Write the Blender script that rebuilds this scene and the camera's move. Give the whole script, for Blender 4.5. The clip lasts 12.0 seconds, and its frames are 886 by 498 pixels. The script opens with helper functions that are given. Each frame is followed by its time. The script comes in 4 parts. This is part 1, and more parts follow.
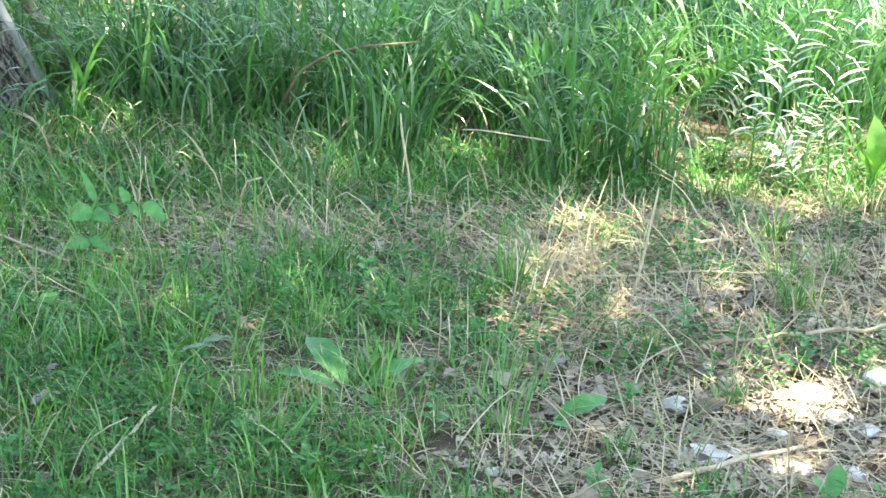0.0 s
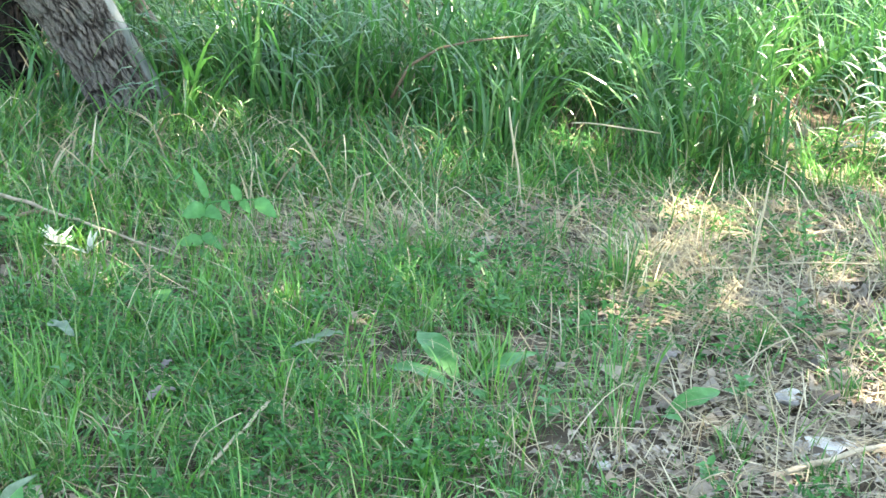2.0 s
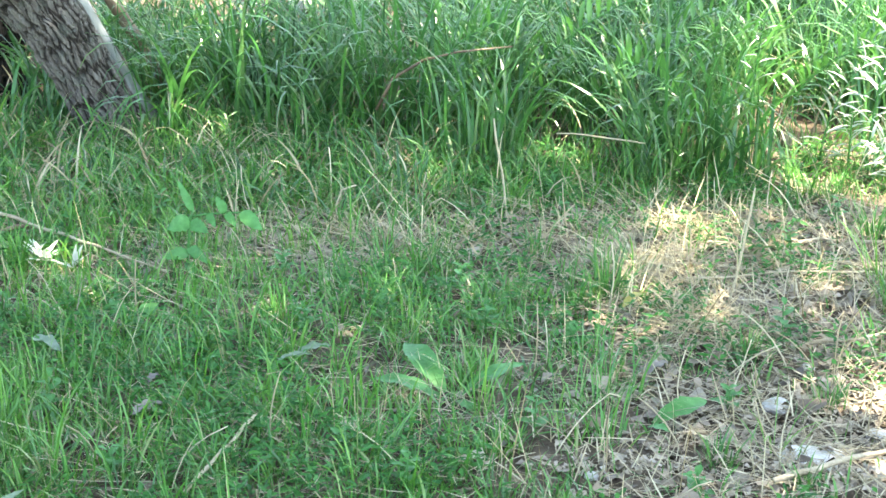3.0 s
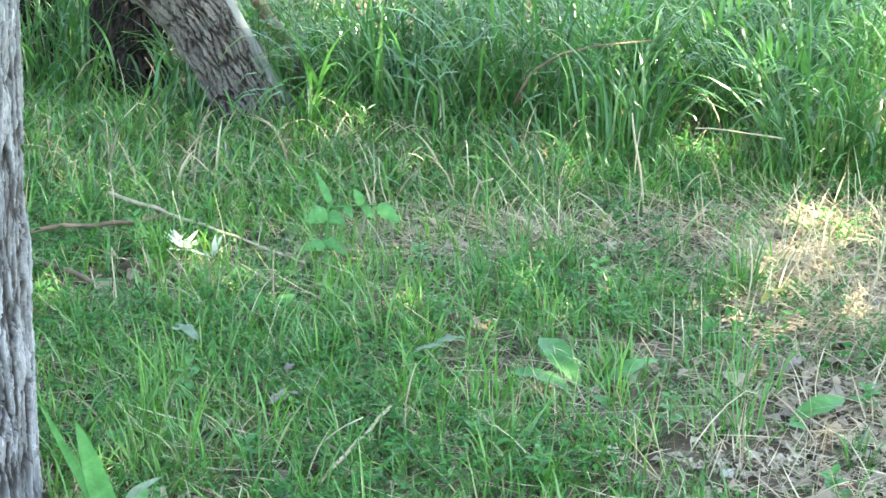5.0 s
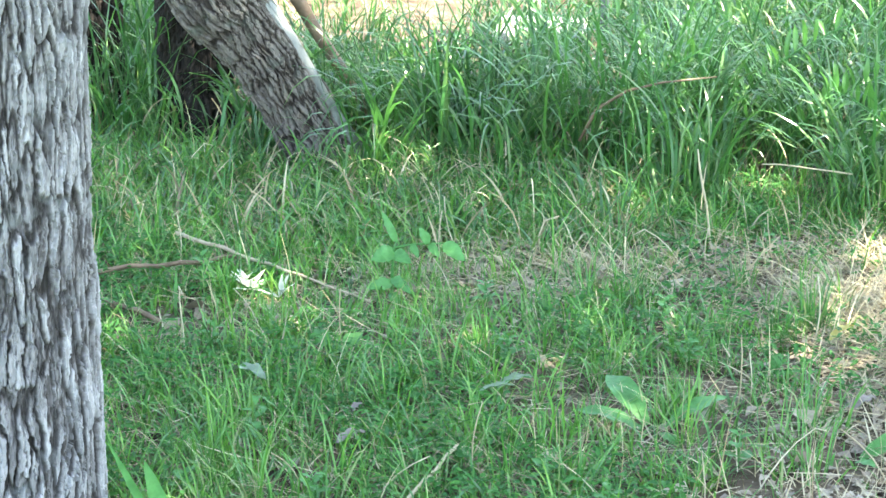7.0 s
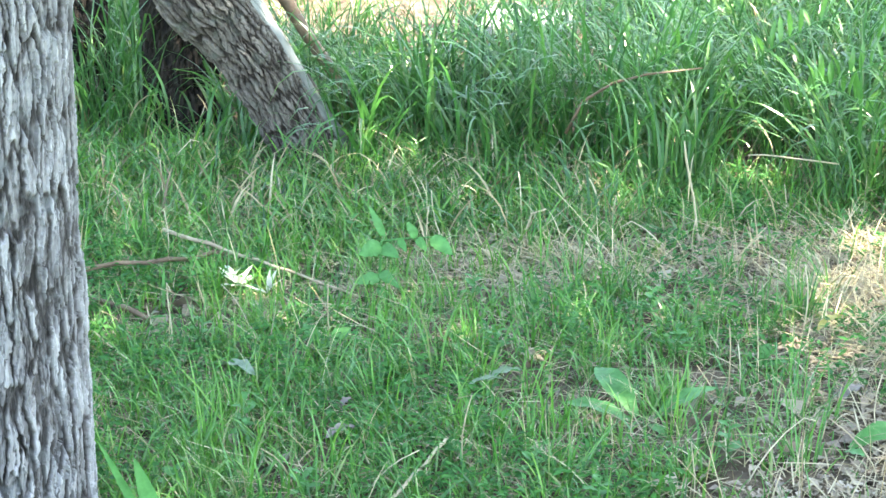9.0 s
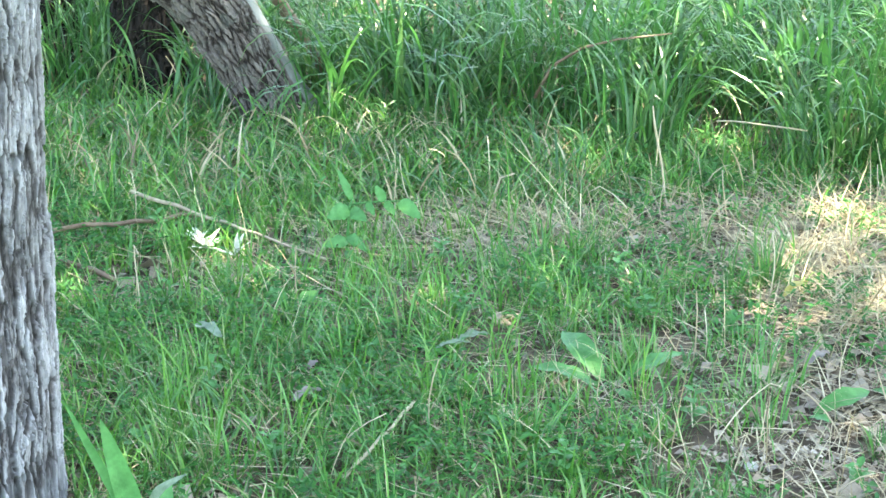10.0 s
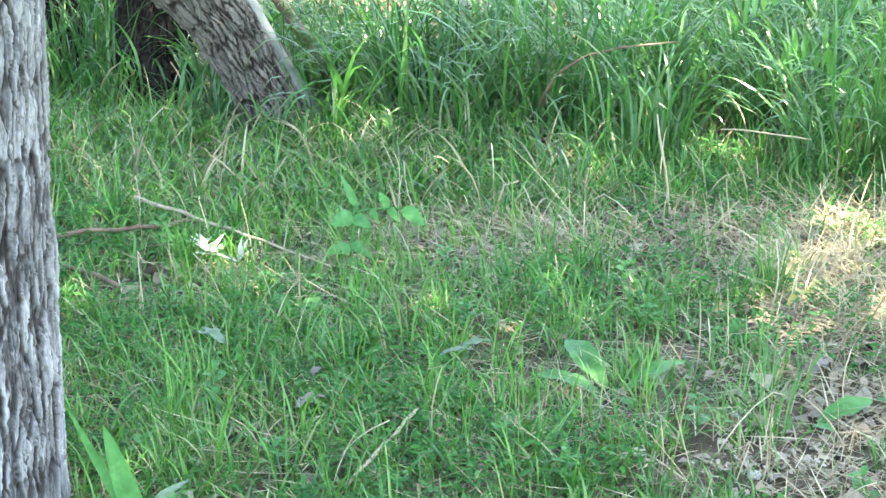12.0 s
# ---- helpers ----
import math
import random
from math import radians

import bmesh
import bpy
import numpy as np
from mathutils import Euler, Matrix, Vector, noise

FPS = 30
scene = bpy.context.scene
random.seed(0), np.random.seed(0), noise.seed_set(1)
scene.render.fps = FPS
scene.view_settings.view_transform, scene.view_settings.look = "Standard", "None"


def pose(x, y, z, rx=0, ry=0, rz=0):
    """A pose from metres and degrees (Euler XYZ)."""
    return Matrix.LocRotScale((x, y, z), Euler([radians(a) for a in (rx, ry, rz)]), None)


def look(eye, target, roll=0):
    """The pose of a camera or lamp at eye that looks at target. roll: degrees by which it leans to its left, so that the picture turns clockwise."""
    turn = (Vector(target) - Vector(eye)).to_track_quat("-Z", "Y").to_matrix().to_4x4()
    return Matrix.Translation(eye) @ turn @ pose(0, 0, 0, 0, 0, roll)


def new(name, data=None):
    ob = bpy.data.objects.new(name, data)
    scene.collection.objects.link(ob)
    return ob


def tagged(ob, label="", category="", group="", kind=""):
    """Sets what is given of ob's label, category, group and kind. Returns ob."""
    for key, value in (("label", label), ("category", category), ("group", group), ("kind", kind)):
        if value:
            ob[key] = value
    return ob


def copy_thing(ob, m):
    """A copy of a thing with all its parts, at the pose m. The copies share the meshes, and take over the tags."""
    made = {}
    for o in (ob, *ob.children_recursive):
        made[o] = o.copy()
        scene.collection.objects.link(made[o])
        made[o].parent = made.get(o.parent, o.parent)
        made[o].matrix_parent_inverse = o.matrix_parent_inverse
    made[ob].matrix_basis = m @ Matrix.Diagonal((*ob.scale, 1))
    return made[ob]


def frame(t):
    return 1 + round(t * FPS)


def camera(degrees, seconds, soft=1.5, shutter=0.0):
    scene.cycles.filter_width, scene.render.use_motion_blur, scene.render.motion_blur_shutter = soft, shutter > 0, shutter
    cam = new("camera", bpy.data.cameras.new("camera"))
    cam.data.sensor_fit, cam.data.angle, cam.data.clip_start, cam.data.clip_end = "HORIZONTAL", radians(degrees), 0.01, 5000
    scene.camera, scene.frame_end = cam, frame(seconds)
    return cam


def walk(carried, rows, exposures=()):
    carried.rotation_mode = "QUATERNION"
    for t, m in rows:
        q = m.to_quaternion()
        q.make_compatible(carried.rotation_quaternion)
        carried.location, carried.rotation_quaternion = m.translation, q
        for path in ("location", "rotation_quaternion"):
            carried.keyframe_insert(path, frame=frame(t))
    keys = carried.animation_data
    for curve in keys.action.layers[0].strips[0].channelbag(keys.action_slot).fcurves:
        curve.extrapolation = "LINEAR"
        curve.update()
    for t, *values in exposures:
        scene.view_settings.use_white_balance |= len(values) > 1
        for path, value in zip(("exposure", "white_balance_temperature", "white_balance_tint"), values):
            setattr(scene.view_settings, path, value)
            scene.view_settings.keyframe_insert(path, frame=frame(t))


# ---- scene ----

# ------------------------------------------------------------ camera and walk
EYE = Vector((0.0, 0.0, 1.25))
cam = camera(25.2, 12.0, soft=1.55)
# seconds, yaw to the left, pitch, lean (degrees); the camera turns where it stands
PATH = [
    (0, -4.275, -18.017, 3.65),
    (0.5, -3.577, -18.678, 3.26),
    (1, -2.814, -17.761, 2.80),
    (1.5, -2.309, -17.988, 2.62),
    (2, -0.940, -18.344, 2.07),
    (2.5, -1.723, -18.077, 2.08),
    (3, -1.362, -17.999, 1.78),
    (4.8, 2.731, -18.077, 1.00),
    (5, 2.777, -18.282, 1.10),
    (5.5, 2.666, -18.148, 0.67),
    (6, 4.821, -17.760, -0.24),
    (6.5, 6.545, -17.236, -0.92),
    (7, 4.790, -17.200, 0.15),
    (7.2, 4.554, -17.437, 0.03),
    (9, 4.416, -17.377, -0.33),
    (9.5, 4.079, -17.524, -0.04),
    (10, 3.442, -18.421, 0.35),
    (10.5, 3.158, -18.590, 0.38),
    (11, 3.586, -18.534, 0.24),
    (11.5, 3.627, -18.359, 0.33),
    (12, 3.558, -18.216, 0.57),
]


def aim(yaw, pitch):
    a, b = radians(yaw), radians(pitch)
    return EYE + Vector((-math.sin(a) * math.cos(b), math.cos(a) * math.cos(b), math.sin(b)))


walk(cam, [(t, look(EYE, aim(yaw, pitch), lean)) for t, yaw, pitch, lean in PATH],
     exposures=[(0, 2.80, 7550, 9), (2.5, 2.99, 7600, 9), (5, 3.12, 7550, 9), (12, 3.22, 7550, 9)])

# ------------------------------------------------------------ light
SUN_EL, SUN_AZ = radians(66), radians(80)  # height, and turn from +y towards +x
TO_SUN = Vector((math.sin(SUN_AZ) * math.cos(SUN_EL), math.cos(SUN_AZ) * math.cos(SUN_EL), math.sin(SUN_EL)))
world = bpy.data.worlds.new("sky")
scene.world = world
world.use_nodes = True
wn = world.node_tree.nodes
sky = wn.new("ShaderNodeTexSky")
sky.sky_type, sky.sun_disc, sky.sun_elevation, sky.sun_rotation = "NISHITA", False, SUN_EL, SUN_AZ
wn["Background"].inputs["Strength"].default_value = 0.14
world.node_tree.links.new(sky.outputs["Color"], wn["Background"].inputs["Color"])
sun = new("sun", bpy.data.lights.new("sun", "SUN"))
sun.data.energy, sun.data.angle, sun.data.color = 4.0, radians(0.55), (1.0, 0.95, 0.87)
sun.matrix_world = look(TO_SUN * 20, (0, 0, 0))

# ------------------------------------------------------------ numbers
rng = np.random.default_rng(7)


def hash2(i, j, seed):
    h = (i.astype(np.int64) * 374761393 + j.astype(np.int64) * 668265263 + seed * 974634777) & 0x7FFFFFFF
    h = ((h ^ (h >> 13)) * 1274126177) & 0x7FFFFFFF
    return ((h ^ (h >> 16)) & 0xFFFF) / 65535.0


def vnoise(x, y, seed=0):
    """Smooth noise, 0 to 1."""
    i, j = np.floor(x), np.floor(y)
    fx, fy = x - i, y - j
    fx, fy = fx * fx * (3 - 2 * fx), fy * fy * (3 - 2 * fy)
    a, b, c, d = hash2(i, j, seed), hash2(i + 1, j, seed), hash2(i, j + 1, seed), hash2(i + 1, j + 1, seed)
    return (a * (1 - fx) + b * fx) * (1 - fy) + (c * (1 - fx) + d * fx) * fy


def gnoise(x, y, seed=0):
    """Gradient noise, about -0.7 to 0.7, with no lattice to be seen."""
    i, j = np.floor(x), np.floor(y)
    fx, fy = x - i, y - j
    u, v = fx * fx * fx * (fx * (fx * 6 - 15) + 10), fy * fy * fy * (fy * (fy * 6 - 15) + 10)

    def corner(a, b):
        w = 2 * math.pi * hash2(i + a, j + b, seed)
        return np.cos(w) * (fx - a) + np.sin(w) * (fy - b)
    return (corner(0, 0) * (1 - u) + corner(1, 0) * u) * (1 - v) + (corner(0, 1) * (1 - u) + corner(1, 1) * u) * v


def cells(x, y, seed=0):
    """Cell noise: how far the nearest border is, and a number for the cell."""
    i, j = np.floor(x), np.floor(y)
    f1, f2, who = np.full(x.shape, 9.0), np.full(x.shape, 9.0), np.zeros(x.shape)
    for di in (-1, 0, 1):
        for dj in (-1, 0, 1):
            a, b = i + di, j + dj
            px, py = a + 0.1 + 0.8 * hash2(a, b, seed), b + 0.1 + 0.8 * hash2(a, b, seed + 5)
            d = np.hypot(px - x, py - y)
            near = d < f1
            f2 = np.where(near, f1, np.minimum(f2, d))
            who = np.where(near, hash2(a, b, seed + 9), who)
            f1 = np.where(near, d, f1)
    return f2 - f1, who


def smooth(a, b, v):
    s = np.clip((v - a) / (b - a), 0, 1)
    return s * s * (3 - 2 * s)


def height(x, y):
    """The lie of the ground."""
    x, y = np.asarray(x, float), np.asarray(y, float)
    near = smooth(30, 8, np.hypot(x, y))
    return near * (0.022 * (vnoise(x * 1.7, y * 1.7, 3) - 0.5) + 0.010 * (vnoise(x * 7, y * 7, 4) - 0.5))


def litter_at(x, y):
    """How bare the ground is: 1 on the trodden strip of dry litter."""
    edge = np.interp(y, [2.0, 2.7, 3.0, 3.33, 3.6, 3.85, 4.0, 4.2], [0.15, 0.29, 0.35, 0.35, 0.28, 0.10, 0.10, 0.42])
    wob = 0.22 * (vnoise(x * 5, y * 5, 11) - 0.5)
    strip = smooth(-0.12, 0.14, x - edge + wob) * smooth(4.32, 4.12, y + wob * 0.5)
    scratch = smooth(0.30, 0.12, np.abs(y - 3.87 + wob * 0.8)) * smooth(-0.60, -0.2, x) * 0.78
    return np.clip(np.maximum(strip, scratch), 0, 1)


def tall_at(x, y):
    """How high the grass stands: 0 mown short, 1 uncut."""
    edge = np.interp(x, [-2.5, -1.2, -0.75, -0.5, 0.0, 0.6, 1.3, 2.5], [4.75, 4.7, 4.6, 4.38, 4.22, 4.25, 4.5, 4.6])
    return smooth(-0.06, 0.28, y - edge + 0.2 * (vnoise(x * 4, y * 4, 21) - 0.5))


# ------------------------------------------------------------ materials
def material(name, colors, rough=0.6, by="noise", scale=30.0, grain=250.0, bump=0.3, through_light=0.0, spec=0.4, stretch=(1, 1, 1), mix=0.25):
    """A surface whose colour runs through colors, by noise, by piece (island) or by object, with finer noise laid over it."""
    m = bpy.data.materials.new(name)
    m.use_nodes = True
    n, l = m.node_tree.nodes, m.node_tree.links
    bsdf = n["Principled BSDF"]
    coord = n.new("ShaderNodeTexCoord")
    mapping = n.new("ShaderNodeMapping")
    mapping.inputs["Scale"].default_value = stretch
    l.new(coord.outputs["Object"], mapping.inputs["Vector"])
    big, fine = n.new("ShaderNodeTexNoise"), n.new("ShaderNodeTexNoise")
    for tex, s in ((big, scale), (fine, grain)):
        tex.inputs["Scale"].default_value, tex.inputs["Detail"].default_value = s, 3
        l.new(mapping.outputs["Vector"], tex.inputs["Vector"])
    ramp = n.new("ShaderNodeValToRGB")
    while len(ramp.color_ramp.elements) < len(colors):
        ramp.color_ramp.elements.new(0.5)
    for k, c in enumerate(colors):
        at = k / max(1, len(colors) - 1)
        ramp.color_ramp.elements[k].position = at if by != "noise" else 0.28 + 0.44 * at
        ramp.color_ramp.elements[k].color = (*c, 1)
    if by == "island":
        geo = n.new("ShaderNodeNewGeometry")
        l.new(geo.outputs["Random Per Island"], ramp.inputs["Fac"])
    elif by == "object":
        info = n.new("ShaderNodeObjectInfo")
        l.new(info.outputs["Random"], ramp.inputs["Fac"])
    else:
        l.new(big.outputs["Fac"], ramp.inputs["Fac"])
    var = n.new("ShaderNodeMixRGB")
    var.blend_type = "MULTIPLY"
    tone = n.new("ShaderNodeMapRange")
    tone.inputs["To Min"].default_value, tone.inputs["To Max"].default_value = 1 - 2 * mix, 1 + 2 * mix
    both = n.new("ShaderNodeMath")
    both.operation = "MULTIPLY_ADD"
    both.inputs[1].default_value = 0.5
    half = n.new("ShaderNodeMath")
    half.operation = "MULTIPLY"
    half.inputs[1].default_value = 0.5
    l.new(fine.outputs["Fac"], half.inputs[0])
    l.new(big.outputs["Fac"], both.inputs[0])
    l.new(half.outputs[0], both.inputs[2])
    l.new(both.outputs[0], tone.inputs["Value"])
    var.inputs["Fac"].default_value = 1
    l.new(ramp.outputs["Color"], var.inputs["Color1"])
    l.new(tone.outputs["Result"], var.inputs["Color2"])
    l.new(var.outputs["Color"], bsdf.inputs["Base Color"])
    bsdf.inputs["Roughness"].default_value = rough
    bsdf.inputs["Specular IOR Level"].default_value = spec
    if bump:
        b = n.new("ShaderNodeBump")
        b.inputs["Strength"].default_value, b.inputs["Distance"].default_value = bump, 0.004
        l.new(fine.outputs["Fac"], b.inputs["Height"])
        l.new(b.outputs["Normal"], bsdf.inputs["Normal"])
    if through_light:
        tr = n.new("ShaderNodeBsdfTranslucent")
        l.new(var.outputs["Color"], tr.inputs["Color"])
        ms = n.new("ShaderNodeMixShader")
        ms.inputs["Fac"].default_value = through_light
        l.new(bsdf.outputs[0], ms.inputs[1])
        l.new(tr.outputs[0], ms.inputs[2])
        l.new(ms.outputs[0], n["Material Output"].inputs["Surface"])
    return m


GREENS = [(0.036, 0.135, 0.030), (0.055, 0.205, 0.040), (0.08, 0.28, 0.046), (0.11, 0.335, 0.052), (0.058, 0.225, 0.058), (0.088, 0.27, 0.052), (0.13, 0.34, 0.062), (0.10, 0.31, 0.05), (0.30, 0.35, 0.15)]
FRESH = [(0.07, 0.25, 0.036), (0.10, 0.32, 0.044), (0.14, 0.38, 0.052), (0.19, 0.40, 0.07), (0.085, 0.29, 0.042)]
M_GRASS = material("grass_blade", GREENS, rough=0.36, by="island", scale=9, grain=120, bump=0.1, through_light=0.27, spec=0.75)
M_FRESH = material("fresh_grass_blade", FRESH, rough=0.36, by="island", scale=9, grain=120, bump=0.1, through_light=0.32, spec=0.7)
M_TALL = material("tall_grass_blade", [(0.036, 0.125, 0.032), (0.05, 0.175, 0.044), (0.07, 0.235, 0.052), (0.10, 0.285, 0.058), (0.045, 0.165, 0.054), (0.17, 0.30, 0.095)],
                  rough=0.32, by="island", scale=6, grain=90, bump=0.1, through_light=0.35, spec=0.8)
M_FORB = material("forb_leaf", [(0.030, 0.135, 0.036), (0.052, 0.205, 0.050), (0.085, 0.285, 0.062)], rough=0.55, by="island", scale=20, through_light=0.35, spec=0.25)
M_LEAF = material("broad_leaf", [(0.075, 0.255, 0.07), (0.11, 0.335, 0.10)], rough=0.45, scale=40, grain=180, bump=0.25, through_light=0.3)
M_PALE_LEAF = material("pale_leaf", [(0.16, 0.25, 0.15), (0.26, 0.34, 0.24)], rough=0.4, scale=40, through_light=0.2)
M_CROWN = material("crown_leaf", [(0.07, 0.18, 0.035), (0.10, 0.24, 0.05)], rough=0.5, by="island", through_light=0.5)
M_STRAW = material("dry_straw", [(0.25, 0.185, 0.10), (0.41, 0.335, 0.195), (0.60, 0.53, 0.36), (0.19, 0.14, 0.09), (0.45, 0.38, 0.255)], rough=0.6, by="island", scale=60, bump=0.2)
M_GOLD = material("golden_straw", [(0.33, 0.25, 0.12), (0.50, 0.41, 0.23), (0.64, 0.56, 0.36), (0.42, 0.35, 0.21)], rough=0.55, by="island", scale=60, bump=0.2)
M_STEM = material("dry_stem", [(0.34, 0.27, 0.16), (0.5, 0.43, 0.29), (0.62, 0.55, 0.41)], rough=0.6, by="object", scale=3, grain=12, bump=0.1)
M_LOOSE = material("loose_dead_leaf", [(0.13, 0.09, 0.065), (0.24, 0.185, 0.14), (0.33, 0.28, 0.22), (0.19, 0.165, 0.15)], rough=0.7, by="object", scale=4, grain=14, bump=0.4)
M_LITTER = material("dead_leaf", [(0.07, 0.05, 0.036), (0.26, 0.20, 0.14), (0.38, 0.31, 0.23), (0.20, 0.17, 0.145), (0.48, 0.41, 0.32), (0.16, 0.115, 0.08)],
                    rough=0.7, by="island", scale=60, bump=0.4)
M_SOIL = material("soil", [(0.042, 0.030, 0.021), (0.10, 0.076, 0.054), (0.20, 0.16, 0.115)], rough=0.9, scale=14, grain=160, bump=0.9, spec=0.2)
M_TURF = material("turf", [(0.045, 0.075, 0.028), (0.07, 0.11, 0.038), (0.12, 0.12, 0.06)], rough=0.9, scale=6, grain=60, bump=0.9, spec=0.2)
M_STONE = material("pale_stone", [(0.52, 0.50, 0.47), (0.74, 0.72, 0.68)], rough=0.75, scale=30, grain=220, bump=0.5)
M_CHIP = material("pale_crumb", [(0.28, 0.22, 0.15), (0.40, 0.33, 0.25), (0.54, 0.47, 0.38), (0.33, 0.26, 0.18), (0.60, 0.54, 0.46)], rough=0.8, by="island", scale=40, grain=200, bump=0.4)
M_STICK = material("bare_stick", [(0.32, 0.25, 0.16), (0.52, 0.44, 0.31)], rough=0.65, scale=25, grain=200, bump=0.4, stretch=(1, 1, 0.3))
M_BRANCH = material("dead_branch", [(0.15, 0.10, 0.065), (0.27, 0.19, 0.125)], rough=0.65, scale=18, grain=160, bump=0.4)
# silvery leaf, made paler to carry the white of direct sun
M_SUN_SILVER = material("sun_white_silvery_leaf", [(0.42, 0.49, 0.40), (0.58, 0.63, 0.54)], rough=0.4, scale=40, through_light=0.25)
M_DEAD = material("grey_dead_leaf", [(0.17, 0.145, 0.13), (0.28, 0.24, 0.21)], rough=0.7, scale=50, bump=0.4)
M_YELLOW = material("yellow_leaf", [(0.42, 0.36, 0.08), (0.5, 0.46, 0.16)], rough=0.55, scale=50, through_light=0.2)
M_BOARD = material("white_paint", [(0.62, 0.63, 0.62), (0.76, 0.77, 0.76)], rough=0.5, scale=12, grain=90, bump=0.15)


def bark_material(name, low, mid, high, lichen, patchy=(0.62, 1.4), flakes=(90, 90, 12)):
    """Bark: brown in the furrows, darkened there as by shade, weathered grey on the ridges, with pale lichen."""
    m = bpy.data.materials.new(name)
    m.use_nodes = True
    n, l = m.node_tree.nodes, m.node_tree.links
    bsdf = n["Principled BSDF"]
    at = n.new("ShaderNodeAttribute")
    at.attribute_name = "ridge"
    coord = n.new("ShaderNodeTexCoord")
    grain, blot = n.new("ShaderNodeTexNoise"), n.new("ShaderNodeTexNoise")
    mapping = n.new("ShaderNodeMapping")
    mapping.inputs["Scale"].default_value = (1, 1, 0.22)
    l.new(coord.outputs["Object"], mapping.inputs["Vector"])
    l.new(mapping.outputs["Vector"], grain.inputs["Vector"])
    l.new(coord.outputs["Object"], blot.inputs["Vector"])
    grain.inputs["Scale"].default_value, grain.inputs["Detail"].default_value = 150, 4
    blot.inputs["Scale"].default_value, blot.inputs["Detail"].default_value = 26, 4
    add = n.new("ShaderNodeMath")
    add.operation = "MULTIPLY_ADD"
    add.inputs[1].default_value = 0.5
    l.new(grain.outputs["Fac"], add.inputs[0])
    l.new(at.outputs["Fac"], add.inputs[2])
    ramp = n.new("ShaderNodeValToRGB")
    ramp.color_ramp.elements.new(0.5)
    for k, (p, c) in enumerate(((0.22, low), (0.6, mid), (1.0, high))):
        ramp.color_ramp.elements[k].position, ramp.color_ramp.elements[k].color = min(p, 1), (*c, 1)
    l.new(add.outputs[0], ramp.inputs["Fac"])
    spot = n.new("ShaderNodeMapRange")
    spot.inputs["From Min"].default_value, spot.inputs["From Max"].default_value = 0.54, 0.72
    spot.inputs["To Max"].default_value = 0.75
    l.new(blot.outputs["Fac"], spot.inputs["Value"])
    mixed = n.new("ShaderNodeMixRGB")
    mixed.inputs["Color2"].default_value = (*lichen, 1)
    l.new(spot.outputs["Result"], mixed.inputs["Fac"])
    l.new(ramp.outputs["Color"], mixed.inputs["Color1"])
    flake, spread = n.new("ShaderNodeTexVoronoi"), n.new("ShaderNodeMapping")
    spread.inputs["Scale"].default_value = flakes
    bent = n.new("ShaderNodeMixRGB")
    bent.blend_type = "ADD"
    bent.inputs["Fac"].default_value = 0.012
    l.new(coord.outputs["Object"], bent.inputs["Color1"])
    l.new(blot.outputs["Color"], bent.inputs["Color2"])
    l.new(bent.outputs["Color"], spread.inputs["Vector"])
    l.new(spread.outputs["Vector"], flake.inputs["Vector"])
    flake.inputs["Scale"].default_value = 1.0
    tone = n.new("ShaderNodeMapRange")
    tone.inputs["To Min"].default_value, tone.inputs["To Max"].default_value = patchy
    grey = n.new("ShaderNodeRGBToBW")
    l.new(flake.outputs["Color"], grey.inputs["Color"])
    l.new(grey.outputs["Val"], tone.inputs["Value"])
    chips = n.new("ShaderNodeMixRGB")
    chips.blend_type = "MULTIPLY"
    chips.inputs["Fac"].default_value = 0.8
    l.new(mixed.outputs["Color"], chips.inputs["Color1"])
    l.new(tone.outputs["Result"], chips.inputs["Color2"])
    l.new(chips.outputs["Color"], bsdf.inputs["Base Color"])
    bsdf.inputs["Roughness"].default_value, bsdf.inputs["Specular IOR Level"].default_value = 0.85, 0.25
    b = n.new("ShaderNodeBump")
    b.inputs["Strength"].default_value, b.inputs["Distance"].default_value = 0.6, 0.004
    rough = n.new("ShaderNodeMath")
    rough.operation = "ADD"
    l.new(grain.outputs["Fac"], rough.inputs[0])
    l.new(grey.outputs["Val"], rough.inputs[1])
    l.new(rough.outputs[0], b.inputs["Height"])
    l.new(b.outputs["Normal"], bsdf.inputs["Normal"])
    return m


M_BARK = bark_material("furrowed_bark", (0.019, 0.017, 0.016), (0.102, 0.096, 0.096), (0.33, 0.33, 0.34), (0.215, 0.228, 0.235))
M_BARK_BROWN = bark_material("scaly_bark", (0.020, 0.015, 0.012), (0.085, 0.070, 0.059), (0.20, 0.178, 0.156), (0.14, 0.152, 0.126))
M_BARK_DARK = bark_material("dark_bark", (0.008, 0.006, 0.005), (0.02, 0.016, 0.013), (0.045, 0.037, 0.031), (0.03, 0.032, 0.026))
M_BARE = material("bare_wood", [(0.15, 0.16, 0.145), (0.26, 0.275, 0.25)], rough=0.7, scale=20, grain=120, bump=0.4, stretch=(1, 1, 0.3))


# ------------------------------------------------------------ mesh helpers
def mesh(name, verts, faces, mat, shade=False):
    me = bpy.data.meshes.new(name)
    me.from_pydata(np.asarray(verts, float).tolist(), [], faces)
    me.materials.append(mat)
    if shade:
        me.polygons.foreach_set("use_smooth", [True] * len(me.polygons))
    me.update()
    return me


def part(name, me, parent=None, label=""):
    ob = new(name, me)
    ob.parent = parent
    return tagged(ob, label) if label else ob


def base(name, at, label, category, group=""):
    """An Empty at a thing's foot."""
    ob = new(name)
    ob.location = at
    ob.empty_display_size = 0.05
    return tagged(ob, label, category, group)


def gz(x, y):
    return float(height(np.array([x]), np.array([y]))[0])


